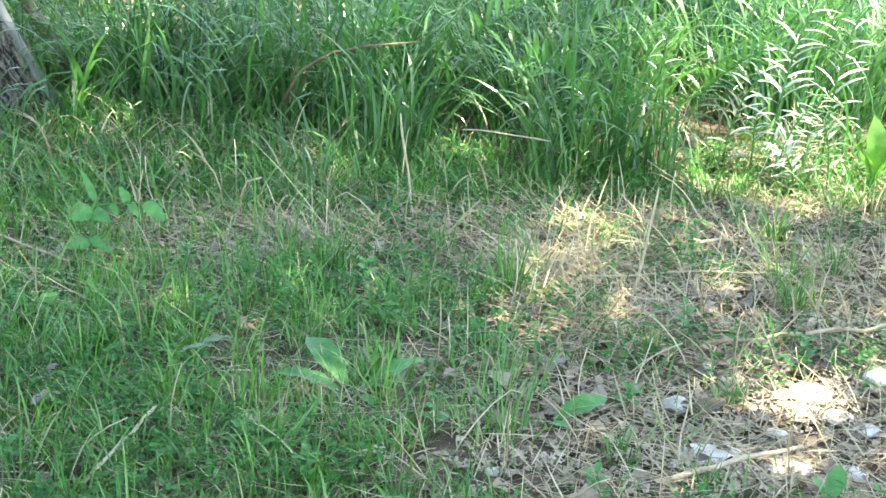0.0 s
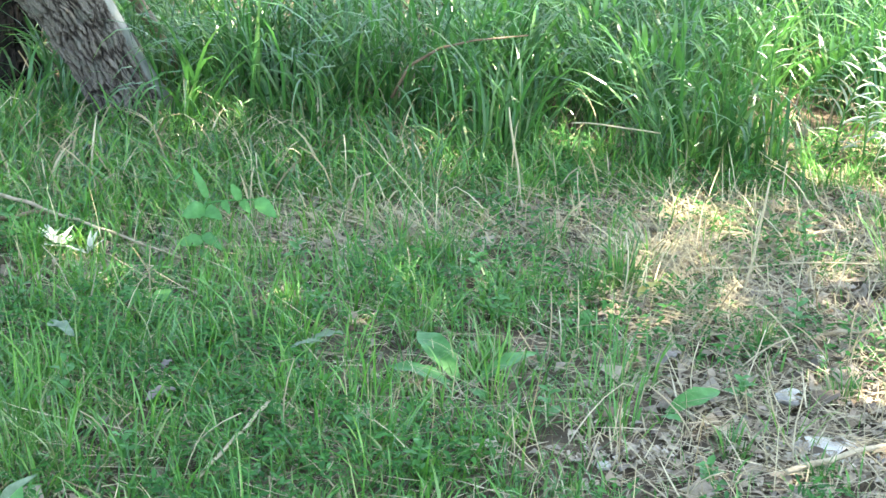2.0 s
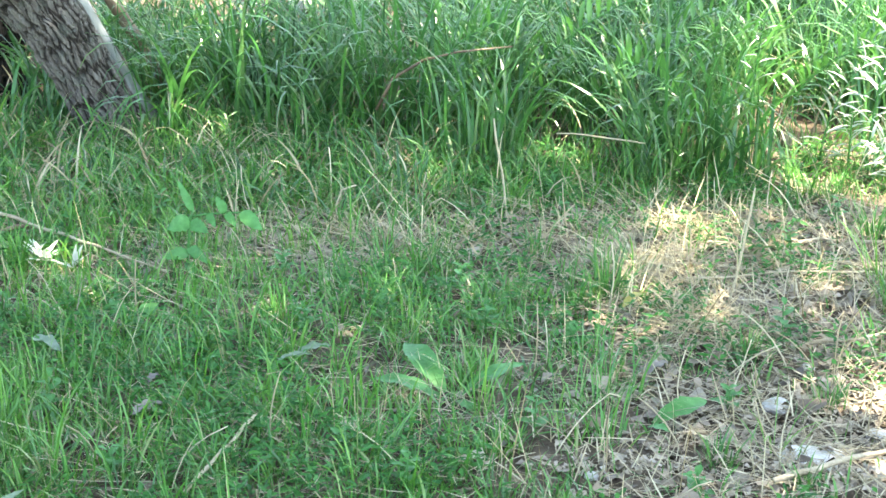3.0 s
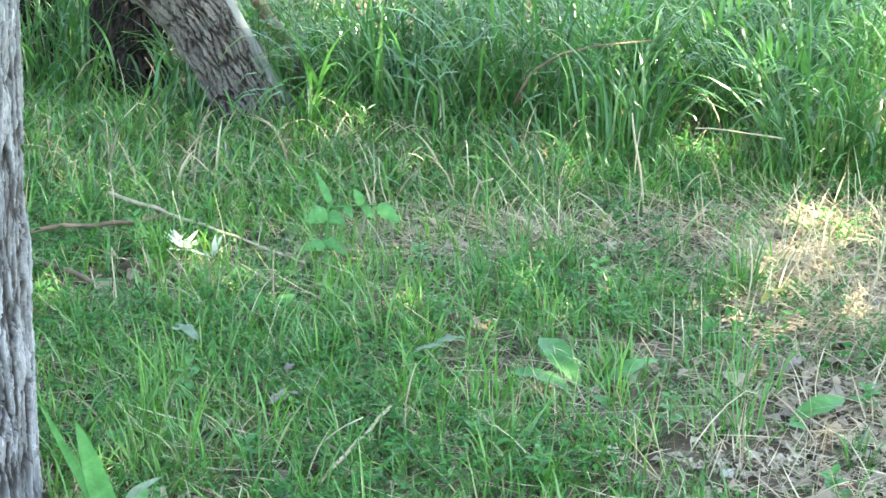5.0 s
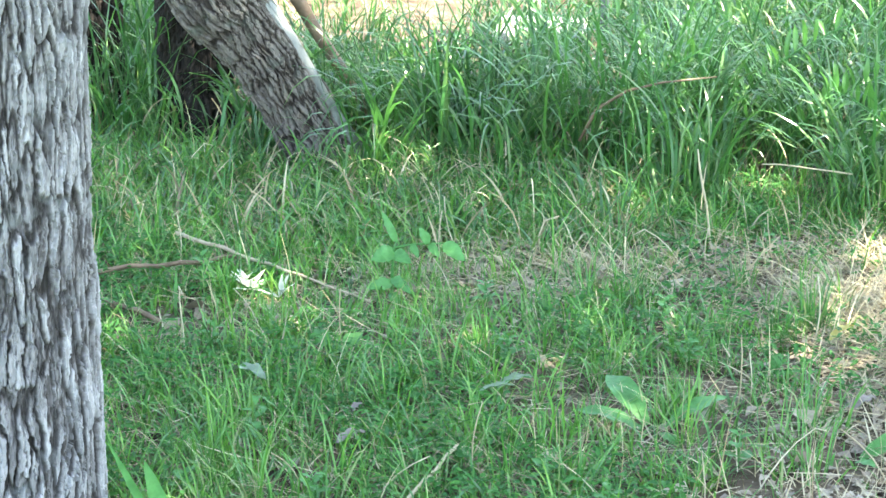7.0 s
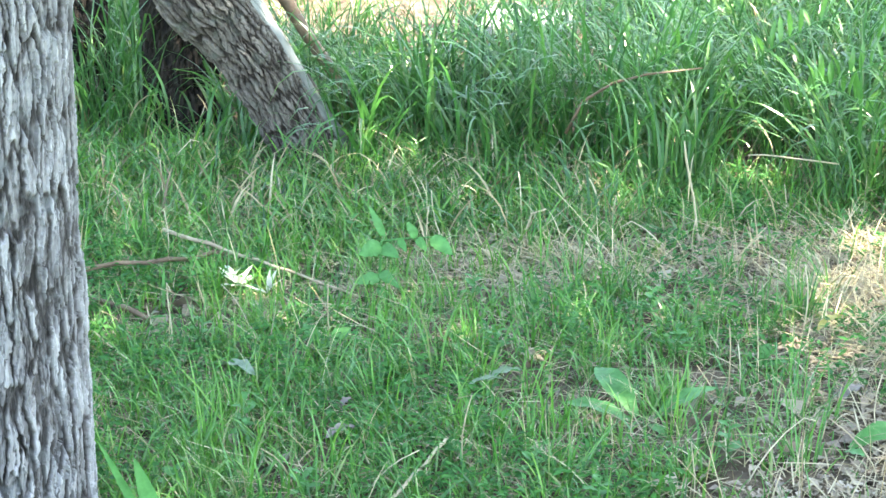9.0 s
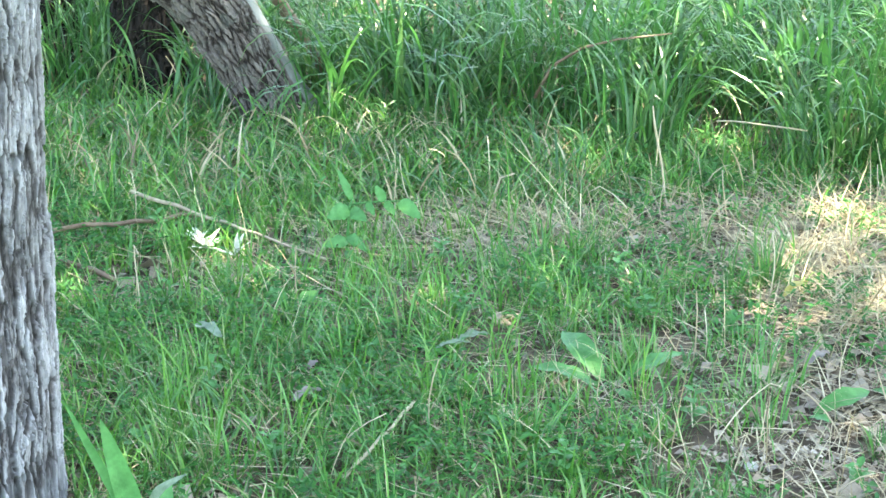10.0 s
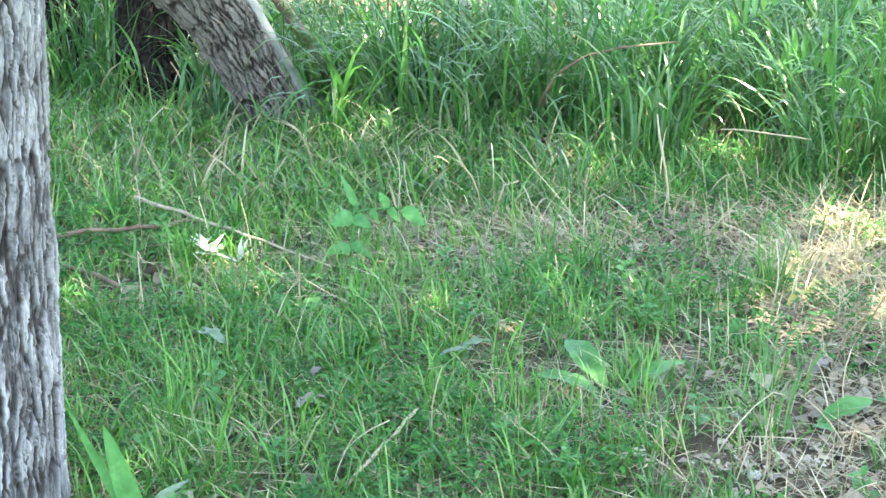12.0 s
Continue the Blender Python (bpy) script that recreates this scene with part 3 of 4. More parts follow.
def dead_wood():
    p = between((-1.101, 5.08, 0.814), (-0.563, 5.0, -0.02), 12, 0.0, 0.006, 3)
    stick(p, [0.023 - 0.0008 * i for i in range(13)], "bare brown dead branch leaning in tall grass", M_BRANCH, "branch", "dead_branch", seed=2)
    p = between((-0.890, 3.92, 0.052), (-0.44, 3.59, 0.024), 12, 0.003, 0.002, 4)
    stick(p, [0.0043 - 0.0002 * i for i in range(13)], "long pale peeled stick lying across the grass", M_STICK, seed=3)
    stick(between((-1.06, 3.64, 0.03), (-0.72, 3.83, 0.03), 8, 0.01, 0.006, 5), 0.005, "thin dark brown stick lying in short grass", M_BRANCH, seed=4)
    stick(between((-0.97, 3.545, 0.03), (-0.82, 3.45, 0.02), 6, 0.005, 0.004, 6), 0.005, "short brown stick lying in short grass", M_BRANCH, seed=5)
    p = [(-0.06, 4.6, 0.10), (-0.02, 4.6, 0.18), (0.052, 4.6, 0.225), (0.131, 4.6, 0.246), (0.26, 4.62, 0.258)]
    stick(p, [0.004, 0.004, 0.0035, 0.003, 0.002], "thin arching reddish-brown twig in tall grass", M_BRANCH, "twig", "twig", seed=6)
    stick(between((0.35, 4.32, 0.126), (0.55, 4.3, 0.113), 6, 0.006, 0.003, 7), 0.0018, "pale dry stem lying over the tall grass", M_STRAW, "stem", "dry_stem", seed=7)
    stick(between((0.234, 3.99, -0.005), (0.192, 3.99, 0.24), 6, 0.0, 0.002, 8), [0.0024] * 6 + [0.0015], "upright pale dry grass stem", M_STRAW, "stem", "dry_stem", seed=8)
    stick(between((0.619, 3.5, -0.01), (0.655, 3.5, 0.245), 6, 0.0, 0.003, 9), [0.0024] * 6 + [0.0016], "upright yellowish dry grass stem over litter", M_STRAW, "stem", "dry_stem", seed=9)
    stick([(-0.13, 3.97, 0.0), (-0.132, 3.97, 0.05), (-0.12, 3.97, 0.085), (-0.09, 3.97, 0.095)], 0.002, "bent pale dry stalk at the edge of tall grass", M_STRAW, "stem", "dry_stem", seed=10)
    stick(between((-0.30, 2.62, 0.02), (-0.215, 2.835, 0.05), 6, 0.0, 0.002, 11), 0.003, "straight pale straw lying in short grass", M_STRAW, "stem", "dry_stem", seed=11)
    stick(between((0.57, 2.70, 0.02), (0.80, 2.84, 0.02), 6, 0.004, 0.003, 12), [0.005] * 4 + [0.0035] * 3, "thick pale broken stick in dry litter", M_STICK, seed=12)
    stick(between((0.72, 3.30, 0.012), (1.15, 3.42, 0.02), 8, 0.006, 0.006, 13), 0.004, "grey-brown twig lying on dry litter", M_STICK, "twig", "twig", seed=13)
    stick(between((0.53, 3.62, 0.02), (0.92, 3.70, 0.02), 8, 0.006, 0.004, 14), 0.0019, "pale straw stalk lying on dry litter", M_STRAW, "stem", "dry_stem", seed=14)
    for k in range(9):
        x, y = rng.uniform(0.45, 1.15), rng.uniform(3.7, 4.05)
        a, L = rng.normal(0.1, 0.35), rng.uniform(0.12, 0.26)
        stick(between((x - L / 2 * math.cos(a), y - L / 2 * math.sin(a), gz(x, y) + 0.012), (x + L / 2 * math.cos(a), y + L / 2 * math.sin(a), gz(x, y) + 0.016), 5, 0.006, 0.005, 30 + k),
              rng.uniform(0.0025, 0.005), "grey weathered twig lying on dry litter", M_STICK, "twig", "twig", seed=30 + k, group="twigs on the litter")


dead_wood()


# ------------------------------------------------------------ stones
def stone(x, y, size, squash, seed, label="pale rounded stone half sunk in litter"):
    bm = bmesh.new()
    bmesh.ops.create_icosphere(bm, subdivisions=3, radius=0.5)
    off = Vector((seed * 3.1, seed * 1.7, 0))
    for v in bm.verts:
        n = noise.noise(v.co * 2.2 + off) * 0.28 + noise.noise(v.co * 6 + off) * 0.07
        v.co = v.co * (1 + n)
        v.co.z *= squash
        v.co *= size
    me = bpy.data.meshes.new("stone")
    bm.to_mesh(me)
    bm.free()
    me.materials.append(M_STONE)
    ob = new("stone", me)
    ob.matrix_world = pose(x, y, gz(x, y) + size * squash * 0.22, 0, 0, seed * 47)
    tagged(ob, label, "stone", "stones on the litter")


# the last three, flat and pale, are added to whiten sun spots
for k, (x, y, s, q) in enumerate(((0.635, 3.043, 0.062, 0.55), (0.688, 2.855, 0.055, 0.5), (1.02, 3.172, 0.085, 0.55), (0.781, 2.93, 0.05, 0.5), (0.896, 2.998, 0.07, 0.4),
                                  (0.845, 3.02, 0.06, 0.4), (0.94, 2.96, 0.05, 0.45), (0.87, 2.78, 0.06, 0.5), (0.72, 3.22, 0.03, 0.6), (0.30, 2.74, 0.03, 0.5), (0.42, 3.20, 0.04, 0.3), (0.648, 2.836, 0.12, 0.22), (0.774, 2.812, 0.10, 0.22), (0.880, 3.110, 0.10, 0.25))):
    stone(x, y, s * 0.8, q, k + 1)


# ------------------------------------------------------------ single plants
def weed():
    t = base("weed", (-0.406, 3.65, gz(-0.406, 3.65)), "young upright weed with broad pale green toothed leaves", "weed")
    o = Vector(t.location)

    def at(x, z, y=0.0):
        return (x - o.x, y, z)
    v, f = tube([at(-0.408, -0.01), at(-0.406, 0.054), at(-0.402, 0.115), at(-0.396, 0.135)], [0.003, 0.0028, 0.0024, 0.0018])
    part("stem", mesh("stem", v, f, M_LEAF, True), t)
    v, f = tube([at(-0.402, 0.122), at(-0.365, 0.129), at(-0.334, 0.131), at(-0.303, 0.133)], [0.002, 0.0018, 0.0016, 0.0014])
    part("branch", mesh("branch", v, f, M_LEAF, True), t)
    for root, tip, w, cup in ((at(-0.402, 0.115), at(-0.443, 0.103, -0.03), 0.036, 0.08), (at(-0.402, 0.112), at(-0.364, 0.100, -0.03), 0.028, 0.08), (at(-0.396, 0.132), at(-0.426, 0.192, 0.01), 0.017, 0.05),
                              (at(-0.334, 0.132), at(-0.352, 0.164, 0.0), 0.020, 0.06), (at(-0.332, 0.130), at(-0.311, 0.110, -0.02), 0.018, 0.08), (at(-0.304, 0.133), at(-0.261, 0.104, -0.02), 0.031, 0.08),
                              (at(-0.367, 0.128), at(-0.351, 0.108, -0.02), 0.016, 0.1), (at(-0.405, 0.06), at(-0.362, 0.045, -0.05), 0.024, 0.1), (at(-0.406, 0.05), at(-0.452, 0.05, -0.04), 0.026, 0.1),
                              (at(-0.406, 0.03), at(-0.385, 0.015, -0.06), 0.022, 0.1)):
        part("leaf", leaf_mesh("leaf", root, tip, w, M_LEAF, 0.06, cup, n=15, shape=0.7, face=(0.1, -0.85, 0.5), tooth=0.16), t)


def rosette(x, y, leaves, label, mat=M_LEAF):
    t = base("rosette_plant", (x, y, gz(x, y)), label, "plant")
    for k, (lx, ly, lz, w) in enumerate(leaves):
        part("leaf", leaf_mesh("leaf", ((lx - x) * 0.15, (ly - y) * 0.15, 0.012), (lx - x, ly - y, lz), w, mat, 0.09, 0.10, shape=1.15, face=(0, -0.1 if k else -0.4, 0.9)), t)


def fallen_leaf(a, b, w, mat, label, z=0.03):
    ob = new("fallen_leaf", leaf_mesh("fallen_leaf", (a[0], a[1], z), (b[0], b[1], z + 0.012), w, mat, 0.1, 0.2, wave=0.1))
    tagged(ob, label, "leaf")


def near_plant():
    x, y = -0.54, 2.4
    t = base("broadleaf_plant", (x, y, gz(x, y)), "tall broad-bladed green plant beside the upright tree", "plant")
    for root, tip, w, droop, mat, face in (((0.0, 0.0, 0.0), (-0.056, -0.02, 0.215), 0.032, 0.02, M_LEAF, (0.3, -0.95, 0.2)), ((-0.012, 0.005, 0.02), (-0.108, 0.0, 0.228), 0.013, -0.05, M_LEAF, (0.3, -0.95, 0.2)),
                                           ((0.002, 0, 0.06), (0.058, -0.02, 0.138), 0.017, 0.20, M_PALE_LEAF, (-0.6, -0.6, 0.5)), ((0.0, 0.01, 0.0), (0.02, 0.05, 0.10), 0.025, 0.1, M_LEAF, (0.3, -0.95, 0.2)),
                                           ((0.0, 0.0, -0.01), (0.002, 0.0, 0.062), 0.006, 0.0, M_LEAF, (0.3, -0.95, 0.2))):
        part("leaf", leaf_mesh("leaf", root, tip, w, mat, droop, 0.15, shape=0.9, face=face), t)


def sprig(x, y, h, lean_x, lean_y, count, size, mat, label, seed, group=""):
    """A sapling with narrow leaves in pairs along an arching stem."""
    r = random.Random(seed)
    t = base("sapling", (x, y, gz(x, y)), label, "sapling", group)
    pts = [Vector((lean_x * s * s, lean_y * s * s, h * (s - 0.18 * s * s))) for s in [i / 8 for i in range(9)]]
    v, f = tube(pts, [0.003 - 0.0002 * i for i in range(9)], 6)
    part("stem", mesh("stem", v, f, M_LEAF, True), t)
    for k in range(count):
        s = 0.2 + 0.8 * k / count
        i = min(7, int(s * 8))
        p = pts[i].lerp(pts[i + 1], s * 8 - i)
        d = (pts[i + 1] - pts[i]).normalized()
        out = d.cross(Vector((r.uniform(-0.4, 0.4), -1, r.uniform(-0.3, 0.5)))).normalized() * (1 if k % 2 else -1)
        way = (out + d * r.uniform(0.3, 0.9) + Vector((r.uniform(-0.3, 0.3), r.uniform(-0.5, 0.5), r.uniform(-0.7, 0.3)))).normalized()
        L = size * r.uniform(0.75, 1.25) * (1.1 - 0.4 * s)
        part("leaf", leaf_mesh("leaf", p, p + way * L, L * 0.19, mat, 0.08, 0.15, n=6), t)


weed()
rosette(0.094, 3.006, ((0.015, 3.17, 0.045, 0.046), (0.215, 3.11, 0.035, 0.032), (-0.04, 3.04, 0.03, 0.036), (0.13, 2.95, 0.01, 0.02)), "flat rosette of broad green leaves in short grass")
rosette(0.40, 2.93, ((0.51, 2.995, 0.03, 0.036), (0.44, 2.90, 0.015, 0.02)), "broad green leaf lying over dry litter")
rosette(-0.48, 3.35, ((-0.43, 3.38, 0.04, 0.03), (-0.52, 3.40, 0.04, 0.028), (-0.47, 3.29, 0.03, 0.024)), "small rosette of soft green leaves in grass")
rosette(0.30, 3.28, ((0.32, 3.33, 0.04, 0.02), (0.35, 3.27, 0.03, 0.02), (0.28, 3.24, 0.03, 0.018)), "small rosette of soft green leaves in grass")
rosette(0.80, 2.66, ((0.82, 2.69, 0.06, 0.03), (0.77, 2.67, 0.05, 0.02)), "bright green leaf standing in dry litter")
fallen_leaf((-0.634, 3.188), (-0.562, 3.114), 0.03, M_PALE_LEAF, "grey-green curled leaf lying in short grass")
fallen_leaf((0.414, 3.425), (0.466, 3.484), 0.018, M_YELLOW, "yellow fallen leaf lying on dry litter")
fallen_leaf((0.42, 3.12), (0.465, 3.15), 0.03, M_DEAD, "grey-brown dead leaf lying on litter", 0.02)
fallen_leaf((-0.41, 2.875), (-0.365, 2.90), 0.024, M_DEAD, "curled grey-tan dead leaf in short grass", 0.03)
fallen_leaf((-0.40, 3.0), (-0.385, 3.01), 0.018, M_DEAD, "small curled grey-tan dead leaf in short grass", 0.035)
fallen_leaf((-0.20, 3.09), (-0.14, 3.10), 0.014, M_PALE_LEAF, "narrow whitish green leaf in short grass", 0.04)
fallen_leaf((-0.17, 3.14), (-0.11, 3.17), 0.025, M_PALE_LEAF, "pale leaf lying in short grass", 0.03)
rosette(1.33, 4.42, ((1.31, 4.40, 0.19, 0.06), (1.38, 4.40, 0.15, 0.06), (1.27, 4.39, 0.12, 0.05)), "sunlit plant with broad upright yellow-green leaves", M_FRESH)
rosette(-0.735, 2.28, ((-0.755, 2.25, 0.185, 0.03), (-0.705, 2.26, 0.17, 0.026), (-0.77, 2.24, 0.12, 0.026)), "small broad-leaved plant at the foot of the upright tree")
near_plant()


def star_plant(x, y, n, size, seed):
    """A low star of narrow leaves for a sunlit grass clump, the sun's white in their colour."""
    r = random.Random(seed)
    t = base("star_plant", (x, y, gz(x, y)), "low star of narrow leaves in short grass, whitened as if sunlit", "plant")
    for k in range(n):
        a = 2 * math.pi * k / n + r.uniform(-0.3, 0.3)
        L = size * r.uniform(0.7, 1.2)
        part("leaf", leaf_mesh("leaf", (0, 0, 0.03), (math.cos(a) * L, math.sin(a) * L, 0.03 + r.uniform(0.0, 0.04)), L * 0.22, M_SUN_SILVER, 0.05, 0.1, n=6), t)


star_plant(-0.685, 3.65, 16, 0.041, 4)
star_plant(-0.705, 3.68, 9, 0.032, 6)
star_plant(-0.62, 3.60, 7, 0.035, 5)
sprig(1.10, 4.5, 0.62, 0.10, -0.03, 34, 0.085, M_SUN_SILVER, "tall sapling with narrow silvery leaves in full sun", 1)
sprig(1.00, 4.55, 0.34, 0.10, -0.02, 16, 0.075, M_SUN_SILVER, "sapling with narrow silvery leaves in full sun", 3)
sprig(1.24, 4.55, 0.50, 0.06, 0.0, 20, 0.08, M_SUN_SILVER, "sapling with narrow silvery leaves in full sun", 2)
for k, (x, y, h) in enumerate(((1.10, 4.42, 0.24), (1.17, 4.46, 0.27), (1.05, 4.47, 0.20), (1.22, 4.40, 0.22), (1.13, 4.36, 0.17))):
    sprig(x, y, h, 0.05 - 0.03 * k, -0.04, 20, 0.055, M_PALE_LEAF if k % 2 else M_SUN_SILVER, "low silvery-leaved shoot in full sun", 50 + k, "silvery shoots in the sun")
sprig(0.86, 4.75, 0.42, 0.02, -0.03, 12, 0.06, M_SUN_SILVER, "small sapling with silvery leaves catching the sun", 4)
for k, (x, y, h, lx) in enumerate(((0.42, 4.7, 0.36, 0.28), (0.55, 4.9, 0.42, 0.25), (0.15, 5.0, 0.5, -0.2), (0.95, 4.8, 0.34, 0.2), (-0.25, 5.2, 0.5, 0.22), (0.30, 4.85, 0.46, 0.30), (0.62, 5.2, 0.55, -0.25),
                                   (0.72, 4.62, 0.32, -0.22), (0.02, 4.75, 0.40, 0.2))):
    sprig(x, y, h, lx, -0.1, 34, 0.08, M_TALL, "arching green sapling with narrow leaves in tall grass", 10 + k, "green saplings in the tall grass")


# ------------------------------------------------------------ things behind
def behind():
    bm = bmesh.new()
    bmesh.ops.create_cube(bm, size=1)
    for v in bm.verts:
        v.co = Vector((v.co.x * 0.30, v.co.y * 0.22, v.co.z * 0.03))
    bmesh.ops.bevel(bm, geom=bm.edges[:], offset=0.004, segments=2, affect="EDGES")
    me = bpy.data.meshes.new("board")
    bm.to_mesh(me)
    bm.free()
    me.materials.append(M_BOARD)
    ob = new("board", me)
    ob.matrix_world = pose(-0.21, 6.3, gz(-0.21, 6.3) + 0.045, 3, 0, -4)
    stone(-0.2, 6.32, 0.09, 0.5, 21, "grey stone under a white board")
    tagged(ob, "white painted board lying on sunlit ground", "board")
    v, f = tube(between((-0.008, 6.1, -0.05), (-0.015, 6.1, 0.5), 6, 0, 0.003, 2), 0.014, 10, 0.04, 4)
    tagged(new("post", mesh("post", v, f, M_BARE, True)), "thin grey weathered wooden post in tall grass", "post")


behind()


def tuft(x, y, n, tall, seed):
    """One bunch of grass that stands alone on the litter."""
    r = np.random.default_rng(seed)
    bx, by = x + r.normal(0, 0.014, n), y + r.normal(0, 0.014, n)
    turn = np.arctan2(by - y, bx - x) + r.normal(0, 0.5, n)
    ob = new("grass_tuft", blades("grass_tuft", bx, by, r.uniform(0.4, 1.0, n) * tall, r.uniform(0.0025, 0.005, n), np.abs(r.normal(0.1, 0.2, n)), r.uniform(0.1, 1.2, n), turn, M_GRASS, 5))
    tagged(ob, "bright green tuft of grass standing in dry litter", "grass tuft", "tufts on the litter")


for k, (x, y, n, tall) in enumerate(((0.40, 3.55, 60, 0.15), (0.33, 3.50, 40, 0.11), (0.62, 3.26, 40, 0.08), (0.72, 3.05, 36, 0.08), (0.95, 3.55, 46, 0.10), (1.08, 3.75, 50, 0.12), (0.50, 2.80, 36, 0.08),
                                     (0.28, 3.78, 40, 0.10), (1.0, 3.98, 50, 0.13), (0.62, 2.72, 30, 0.07))):
    tuft(x, y, n, tall, 90 + k)


# ------------------------------------------------------------ grass, herbs and litter
def wedge(n, y0, y1, margin=0.28):
    """Even places on the ground ahead of the camera."""
    y = np.sqrt(rng.uniform(y0 * y0, y1 * y1, n))
    x = rng.uniform(-1, 1, n) * (0.36 * y + margin)
    return x, y


def clear(x, y):
    """Where a trunk stands."""
    keep = np.ones(len(x), bool)
    for cx, cy, r in ((-0.86, 2.5, 0.18), (-0.70, 4.70, 0.135), (-1.065, 5.0, 0.085), (-1.38, 5.15, 0.075)):
        keep &= np.hypot(x - cx, y - cy) > r
    return keep


def stuff(name, me, label, category):
    tagged(new(name, me), label, category, kind="stuff")


def glade_at(x, y):
    """The dry open ground behind the tall grass."""
    return np.clip(smooth(5.85, 6.15, y + 0.3 * (vnoise(x * 3, y * 3, 66) - 0.5)) * smooth(0.55, 0.35, np.abs(x + 0.85)) + smooth(5.2, 5.4, y) * smooth(0.24, 0.16, np.abs(x + 0.18)) * 0.7, 0, 1)


def short_grass():
    # a thin carpet
    x, y = wedge(66000, 2.15, 4.9)
    bare, tall = litter_at(x, y), tall_at(x, y)
    clump = vnoise(x * 9, y * 9, 51) * 0.6 + vnoise(x * 26, y * 26, 52) * 0.4
    chance = (1 - 0.80 * bare) * (1 - 0.6 * tall) * smooth(0.25, 0.62, clump) * (0.45 + 0.55 * smooth(0.3, 0.6, vnoise(x * 2.2, y * 2.2, 53)))
    keep = (rng.uniform(0, 1, len(x)) < chance) & clear(x, y)
    x, y = x[keep], y[keep]
    n = len(x)
    L = rng.gamma(3.0, 0.013, n) * (0.7 + 0.6 * vnoise(x * 3.3, y * 3.3, 54)) + 0.016
    L *= np.where(litter_at(x, y) > 0.4, 0.7, 1)
    me = blades("short_grass", x, y, L, rng.gamma(4.0, 0.0007, n) + 0.0009, np.abs(rng.normal(0, 0.6, n)), rng.uniform(0.0, 2.2, n), rng.uniform(0, 2 * math.pi, n), M_GRASS, 4)
    stuff("short_grass", me, "short green grass with uneven tufts", "grass")
    # bunches that rise out of it
    for name, count, mat, seed, label in (("grass_bunches", 3300, M_GRASS, 55, "thin-bladed bunches of green grass"), ("fresh_grass_bunches", 2600, M_FRESH, 56, "bunches of fresh yellow-green grass")):
        x, y = wedge(count, 2.15, 4.75)
        chance = (1 - 0.94 * litter_at(x, y)) * (1 - 0.6 * tall_at(x, y)) * (0.15 + 0.85 * smooth(0.35, 0.65, vnoise(x * 2.6, y * 2.6, seed)))
        keep = (rng.uniform(0, 1, count) < chance) & clear(x, y)
        x, y = x[keep], y[keep]
        size = rng.gamma(3.4, 0.018, len(x)) + 0.022
        k = rng.integers(6, 20, len(x))
        X, Y, S = np.repeat(x, k), np.repeat(y, k), np.repeat(size, k)
        n = len(X)
        ox, oy = rng.normal(0, 0.013, n), rng.normal(0, 0.013, n)
        turn = np.arctan2(oy, ox) + rng.normal(0, 0.6, n)
        keep = clear(X + ox, Y + oy)
        X, Y, S, turn, n = (X + ox)[keep], (Y + oy)[keep], S[keep], turn[keep], int(keep.sum())
        me = blades(name, X, Y, S * rng.uniform(0.4, 1.1, n), rng.uniform(0.0017, 0.0046, n), np.abs(rng.normal(0.15, 0.36, n)), rng.uniform(0.2, 2.0, n), turn, mat, 5)
        stuff(name, me, label, "grass")


def tall_grass():
    x, y = wedge(84000, 4.0, 7.4, 0.5)
    tall = tall_at(x, y)
    tuft = vnoise(x * 5, y * 5, 61) * 0.6 + vnoise(x * 14, y * 14, 62) * 0.4
    keep = (rng.uniform(0, 1, len(x)) < tall * smooth(0.38, 0.62, tuft) * np.interp(y, [4, 5.2, 7.4], [1, 0.75, 0.45]) * (1 - 0.9 * glade_at(x, y)) * (1 - 0.65 * smooth(0.95, 1.08, x) * smooth(5.0, 4.75, y))) & clear(x, y)
    x, y = x[keep], y[keep]
    n = len(x)
    tall = tall_at(x, y)
    L = (rng.uniform(0.15, 0.50, n) * (0.45 + 0.55 * tall)) * (0.75 + 0.5 * vnoise(x * 2.1, y * 2.1, 63))
    left = np.clip((-x - 0.6) / 0.6, 0, 1) * (y < 5.2) + 4.0 * smooth(0.12, 0.05, np.hypot(x + 1.22, y - 4.95))
    L *= (1 + 0.15 * left) * (1 - 0.22 * smooth(5.0, 5.6, y) * smooth(0.7, 0.2, np.abs(x + 0.1))) * (1 - 0.45 * smooth(0.45, 0.28, np.abs(x + 0.78)) * smooth(4.9, 5.2, y))
    turn = 12 * vnoise(x * 4.5, y * 4.5, 65) + rng.normal(0, 0.9, n)
    me = blades("tall_grass", x, y, L, rng.uniform(0.004, 0.0115, n), np.abs(rng.normal(0, 0.32, n)), rng.uniform(0.6, 3.6, n), turn, M_TALL, 8, 1.2, curl=1.9)
    stuff("tall_grass", me, "tall lush green grass with drooping blades", "grass")
    # dry blades among it
    x, y = wedge(8000, 3.95, 6.6, 0.4)
    keep = (rng.uniform(0, 1, len(x)) < 0.10 + 0.32 * tall_at(x, y)) & clear(x, y)
    x, y = x[keep], y[keep]
    n = len(x)
    me = blades("dry_grass", x, y, rng.uniform(0.08, 0.28, n), rng.uniform(0.002, 0.006, n), np.abs(rng.normal(0.4, 0.4, n)), rng.uniform(0.6, 2.8, n), rng.uniform(0, 6.3, n), M_STRAW, 6, 1.2)
    stuff("dry_grass", me, "dry yellow blades among tall green grass", "grass")


